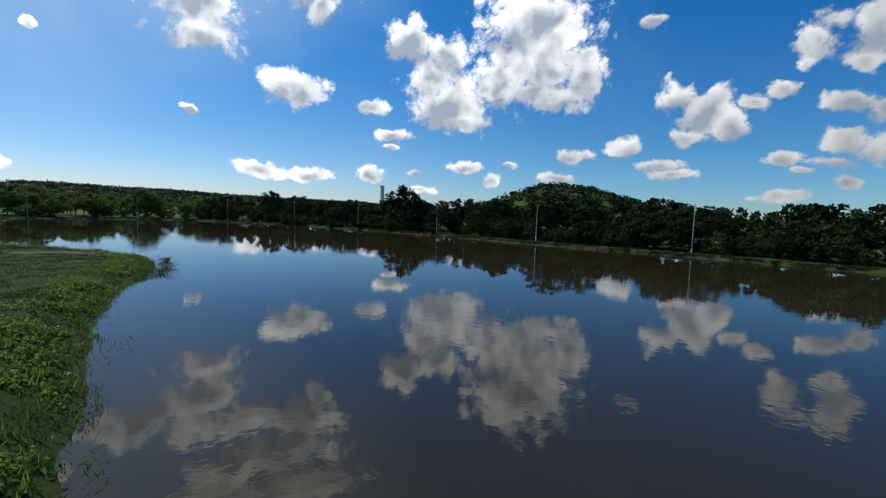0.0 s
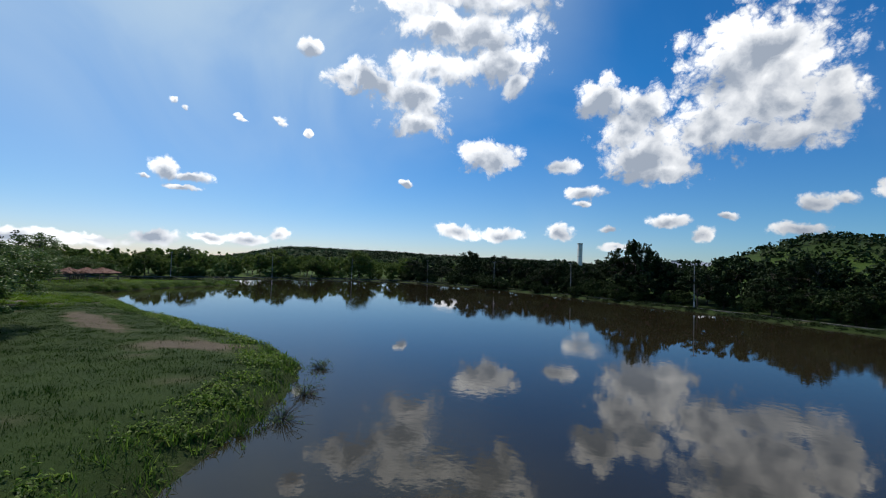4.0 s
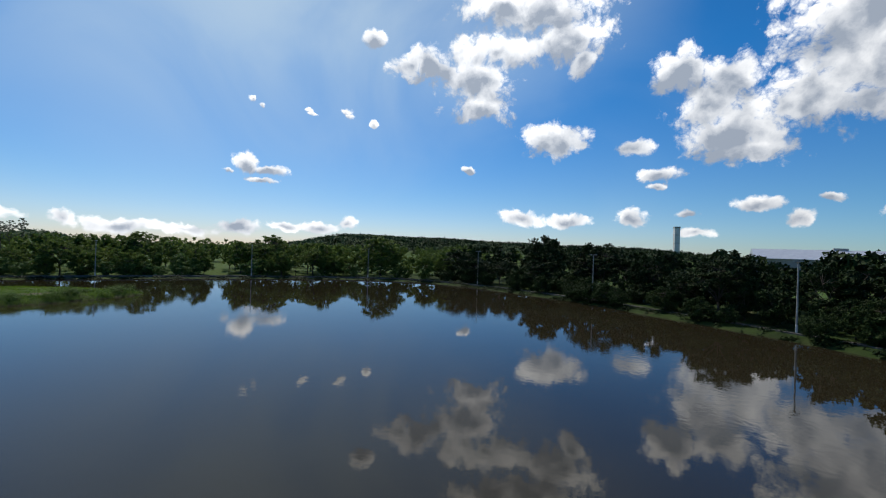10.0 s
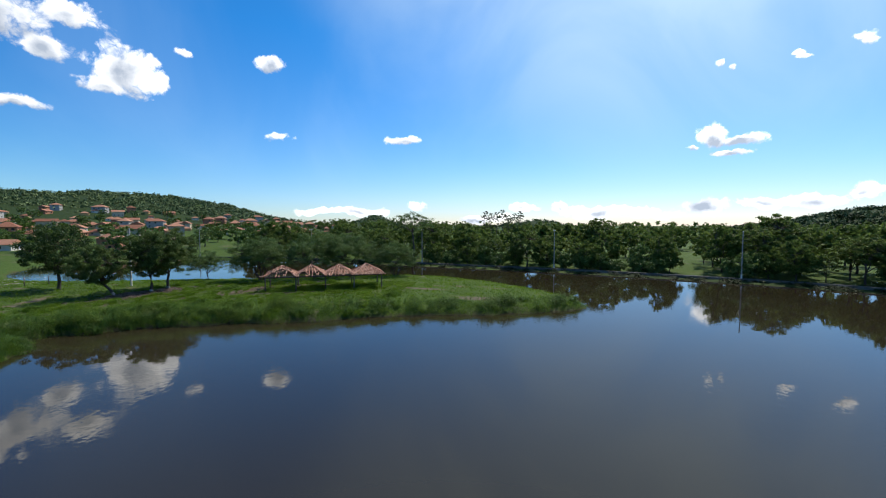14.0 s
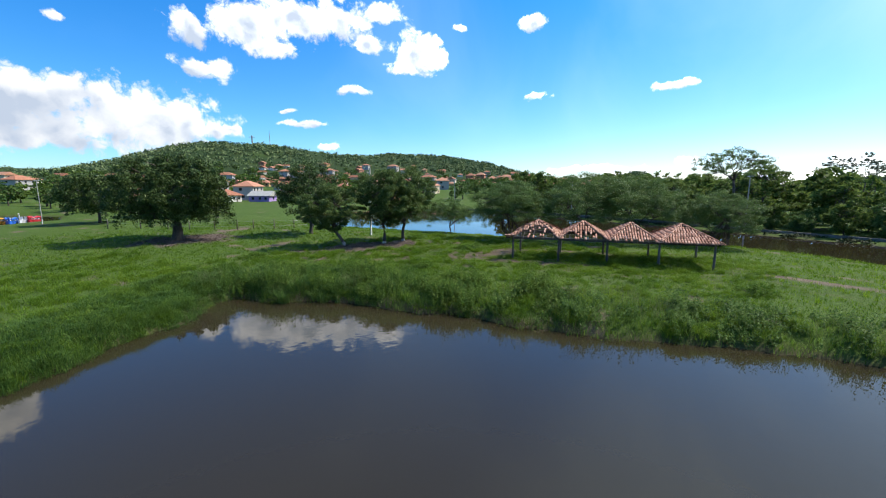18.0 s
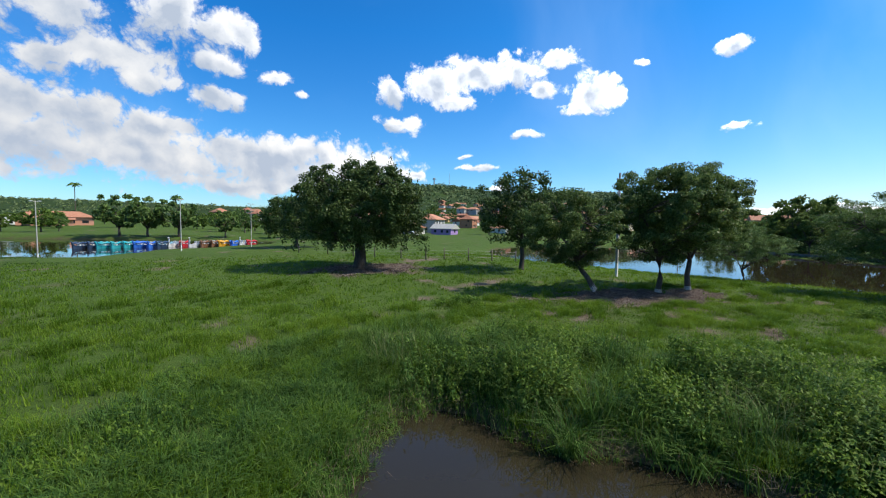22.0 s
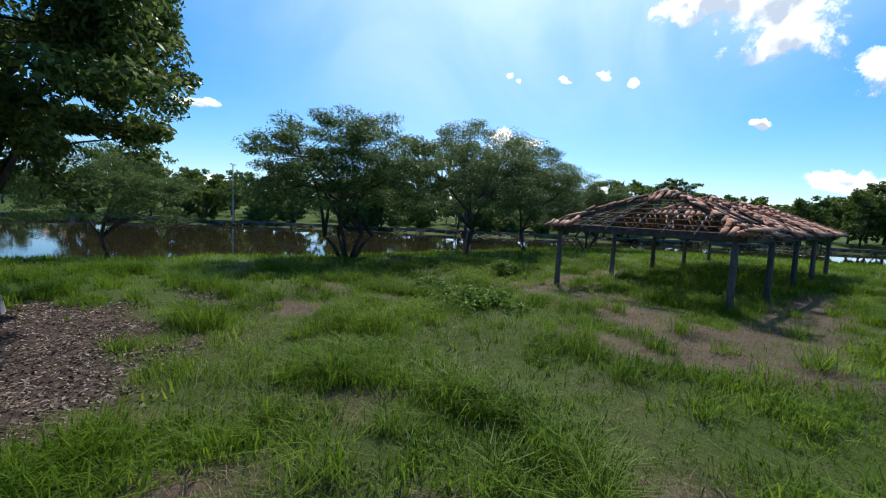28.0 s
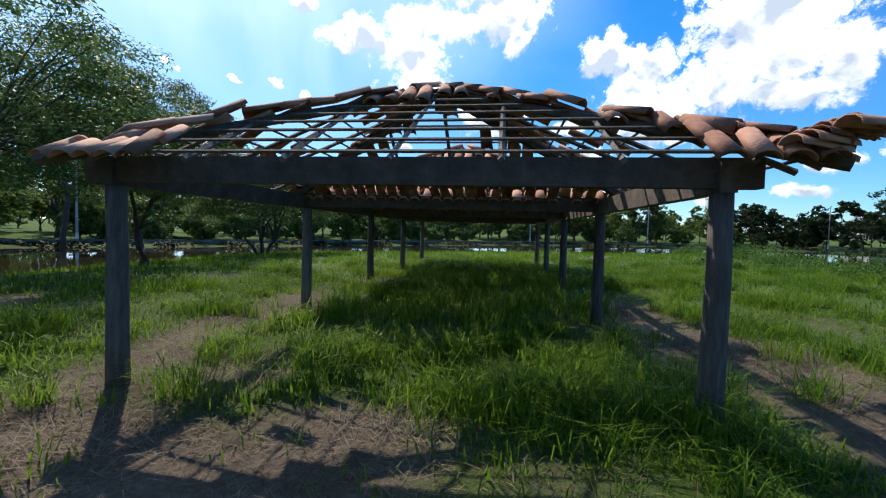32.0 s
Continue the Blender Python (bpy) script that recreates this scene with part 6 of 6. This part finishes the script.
def weeds(name, seed, line, width, count, tall, size, per, label, mat=M_WEED):
    """Upright leafy stems along a bank, their leaves in whorls that shrink towards the tip."""
    k = np.random.RandomState(seed)
    pts = along(line, 0.25)
    pick = k.randint(0, len(pts), count)
    x = np.array([pts[i][0].x for i in pick]) + k.normal(size=count) * 0.3
    y = np.array([pts[i][0].y for i in pick]) + k.normal(size=count) * 0.3
    off = k.rand(count) ** 0.8 * width + 0.1
    wy = np.array([pts[i][1] for i in pick])
    x, y = x - wy[:, 1] * off * -1, y + wy[:, 0] * off * -1
    ok = (shore(x, y) > -0.15) & (k.rand(count) < np.clip(0.45 + 1.2 * wave(x, y, 5, 83), 0.04, 1))
    x, y = x[ok], y[ok]
    z = np.maximum(height(x, y), 0)
    n = len(x)
    h = (tall * (0.45 + 0.7 * k.rand(n)) * (0.75 + 0.45 * wave(x, y, 4, 84))).clip(0.15, None)
    lean = k.normal(size=(n, 2)) * 0.16
    foot = np.stack([x, y, z - 0.05], 1)
    top = foot + np.stack([lean[:, 0] * h, lean[:, 1] * h, h], 1)
    sx = np.stack([np.full(n, 0.009), np.zeros(n), np.zeros(n)], 1)
    faces = [np.stack([foot - sx, foot + sx, top + sx * 0.4, top - sx * 0.4], 1)]
    whorls = 5
    for i in range(whorls):
        t = (i + 1.0) / whorls
        for q in range(max(2, per // 2)):
            a = k.uniform(0, 6.283, n)
            s = size * (1.25 - 0.55 * t) * (0.7 + 0.6 * k.rand(n))
            at = foot + (top - foot) * (t * (0.9 + 0.1 * k.rand(n)))[:, None]
            out = np.stack([np.cos(a), np.sin(a), 0.35 * k.normal(size=n) - 0.1], 1)
            side = np.stack([-np.sin(a), np.cos(a), 0.25 * k.normal(size=n)], 1)
            base = at + out * (s * 0.35)[:, None]
            mid = base + out * (s * 0.45)[:, None] + (0, 0, 0.02)
            tip = base + out * (s * 1.0)[:, None] - np.stack([0 * s, 0 * s, s * 0.35], 1)
            faces.append(np.stack([base, mid + side * (s * 0.34)[:, None], tip, mid - side * (s * 0.34)[:, None]], 1))
    return tagged(new(name, polys(name, np.concatenate(faces), mat)), label, "weeds", kind="stuff")


spit_bank = smooth_line(NEAR_BANK[:11], 2)
south_bank = smooth_line(NEAR_BANK[14:30], 2)
corner = smooth_line([(-101, 74), (-98, 66), (-97, 60), (-95.7, 56.8), (-93.7, 54.4), (-92.2, 52.1)], 2)
near_corner = smooth_line([(-91, 51.2), (-89.7, 52.8), (-88.4, 55), (-84, 56.3), (-78, 58)], 2)
weeds("bank_weeds", 101, spit_bank, 4.2, 6500, 1.35, 0.125, 6, "tall leafy green weeds on the bank", M_CREEP)
weeds("bank_weeds", 102, corner, 5.6, 4600, 1.45, 0.115, 7, "tall leafy green weeds on the bank corner")
weeds("bank_weeds", 107, corner, 4.8, 1300, 1.75, 0.15, 7, "pale green broad-leaved weeds standing above the rest", M_LEAF_C)
weeds("bank_weeds", 105, near_corner, 7.0, 700, 0.5, 0.1, 6, "low leafy weeds on the bank corner")
weeds("bank_weeds", 103, south_bank, 3.6, 3200, 0.6, 0.2, 4, "dark waterside weeds along the grassy bank")
weeds("bank_weeds", 104, smooth_line(BACK_BANK[4:], 1), 1.6, 420, 0.3, 0.16, 4, "low weeds along the inner bank")
sow("reed_grass", 96, (-112, 46, -76, 112), 30000, lambda x, y: np.clip(1.2 - shore(x, y) / 4.0, 0, 1) * 0.8, 0.5, 0.012, 7, M_WEED, "long bank grass beside the water", 0.8, 0.18)
sow("creeping_grass", 110, (-93, 46, -74, 60), 16000, lambda x, y: np.clip(1.35 - shore(x, y) / 5.0, 0, 1) * (x > -92.5 + 0.25 * (y - 50)), 0.4, 0.011, 11, M_CREEP, "matted creeping grass on the bank slope", 1.0, 0.16)
sow("grass_tussocks", 115, (-94, 30, -66, 60), 5200, lambda x, y: np.clip(tussocky(x, y, 0.0), 0.05, 1) * 0.8, 0.44, 0.0085, 34, M_GRASS, "arching bright tussocks on the bank slope", 1.1, 0.14)
sow("seed_grass", 111, (-112, 44, -84, 80), 7000, lambda x, y: np.clip(0.9 * wave(x, y, 6, 90), 0, 1) * np.clip(1.4 - shore(x, y) / 6.0, 0, 1) * (x < -91), 0.95, 0.007, 9, M_SEED, "pale seeding grass above the bank weeds", 0.6, 0.2)
sow("reed_grass", 116, (-108, 44, -92, 66), 7000, lambda x, y: np.clip(1.6 - shore(x, y) / 5.0, 0, 1) * np.clip(0.5 + 0.9 * wave(x, y, 4, 98), 0.05, 1) * 0.6, 0.75, 0.009, 12, M_CREEP, "tall arching grass between the bank weeds", 0.8, 0.16)
sow("grass_tussocks", 117, (-101, 49, -92, 62), 130, lambda x, y: np.clip(1.6 - shore(x, y) / 4.0, 0, 1) * (x < -94), 1.05, 0.013, 80, M_CREEP, "great fountains of arching grass among the bank weeds", 1.1, 0.16)
sow("drift_straw", 112, (-101, 50, -88, 76), 12000, lambda x, y: np.clip(1.0 - np.abs(shore(x, y) - 0.15) / 0.5, 0, 1), 0.4, 0.006, 5, M_STRAW, "dead brown stalks along the bank foot", 1.5, 0.2)
sow("reed_grass", 97, (-72, -8, 18, 58), 30000, lambda x, y: np.clip(1.1 - shore(x, y) / 3.5, 0, 1) * 0.9, 0.5, 0.03, 5, M_WEED, "long bank grass beside the water", 0.7, 0.15, simple=True)


def shallows(x, y):
    """Thin growth standing in the shallow water off the bank."""
    d = shore(x, y)
    return np.clip(1 + d / 2.2, 0, 1) * (d < 0.2) * np.clip(0.1 + 0.8 * wave(x, y, 5, 88), 0, 1)


def emergent(name, seed, area, count, tall, label):
    k = np.random.RandomState(seed)
    x, y = k.uniform(area[0], area[2], count), k.uniform(area[1], area[3], count)
    ok = k.rand(count) < shallows(x, y)
    x, y = x[ok], y[ok]
    c = np.stack([x, y, tall * (0.1 + 0.9 * k.rand(len(x)))], 1)
    twigs = leaves(k, c, 0.35, 5, 0.3, 0.8, -0.1, 0.12)
    return tagged(new(name, polys(name, twigs, M_WEED)), label, "water plants", kind="stuff")


emergent("water_weeds", 120, (-16, -4, 16, 48), 6500, 0.35, "thin weeds standing in the shallow water")
emergent("water_weeds", 121, (-112, 48, -76, 112), 320, 0.2, "thin weeds standing in the shallow water")
twig_rng = np.random.RandomState(8)
for x, y, r in ((-6.0, 31.5, 1.6), (-8.2, 35.5, 1.4), (-11.8, 41.0, 1.2)):
    snag_bush = thing("drowned_bush", (x, y, -0.1), twig_rng.rand() * 360, "bare twiggy bush standing in the shallows", "bush")
    twigs = []
    for n in range(46):
        a, e = twig_rng.rand() * 6.28, twig_rng.uniform(0.2, 1.2)
        tip = Vector((math.cos(a) * math.cos(e), math.sin(a) * math.cos(e), math.sin(e) * 0.75)) * r * twig_rng.uniform(0.5, 1.1)
        twigs.append(tube([(0, 0, -0.2), tip * 0.5 + Vector((0, 0, 0.12)), tip], [0.02, 0.014, 0.006], 3, False))
    part("stem", mesh_of("stem", *join(twigs), M_BARK), snag_bush)
    part("foliage", polys("foliage", leaves(twig_rng, twig_rng.normal(size=(40, 3)) * (r * 0.4, r * 0.4, 0.12) + (0, 0, 0.4), 0.22, 9, 0.13, 0.7, 0.3, 0.3), M_LEAF), snag_bush)


def bush(x, y, r, tall, seed, label):
    """One leafy bush of stems and broad leaves."""
    k = np.random.RandomState(seed)
    b = thing("bush", (x, y, ground_z(x, y)), 0, label, "bush", "leafy bushes in the grass")
    c = k.normal(size=(46, 3)) * (r * 0.45, r * 0.45, 0)
    c[:, 2] = tall * (1 - 0.5 * np.hypot(c[:, 0], c[:, 1]) / r) * (0.35 + 0.65 * k.rand(46))
    part("stem", mesh_of("stem", *join([tube([(q[0] * 0.3, q[1] * 0.3, 0), tuple(q * (0.7, 0.7, 0.6)), tuple(q)], [0.014, 0.011, 0.006], 4) for q in c[:22]]), M_BARK), b)
    part("foliage", polys("foliage", leaves(k, c, 0.24, 46, 0.1, 0.8, 0.6, 0.6), M_WEED), b)
    return b


for n, (x, y, r, tall) in enumerate(((-117.2, 56.9, 1.2, 0.5), (-119.8, 56.6, 1.0, 0.5), (-118.4, 57.6, 0.9, 0.4), (-99.6, 43.5, 1.3, 0.7), (-101.0, 55.6, 1.0, 1.0), (-106.0, 60.0, 0.9, 0.6), (-123.6, 61.6, 0.8, 0.6), (-74.2, 39.0, 1.5, 1.0), (-72.8, 38.2, 1.0, 0.8), (-112.5, 84, 1.5, 0.8))):
    bush(x, y, r, tall, 400 + n, "leafy green bush growing out of the grass")

# verge weeds in the same dark leaves, for the shade along the far bank
weeds("verge_weeds", 106, [tuple(p) for p in smooth_line(beside(FAR_BANK, -3.0), 1)], 3.0, 9000, 0.5, 0.42, 4, "rough weeds on the verge of the far bank, coloured as shaded", M_BACKLIT)
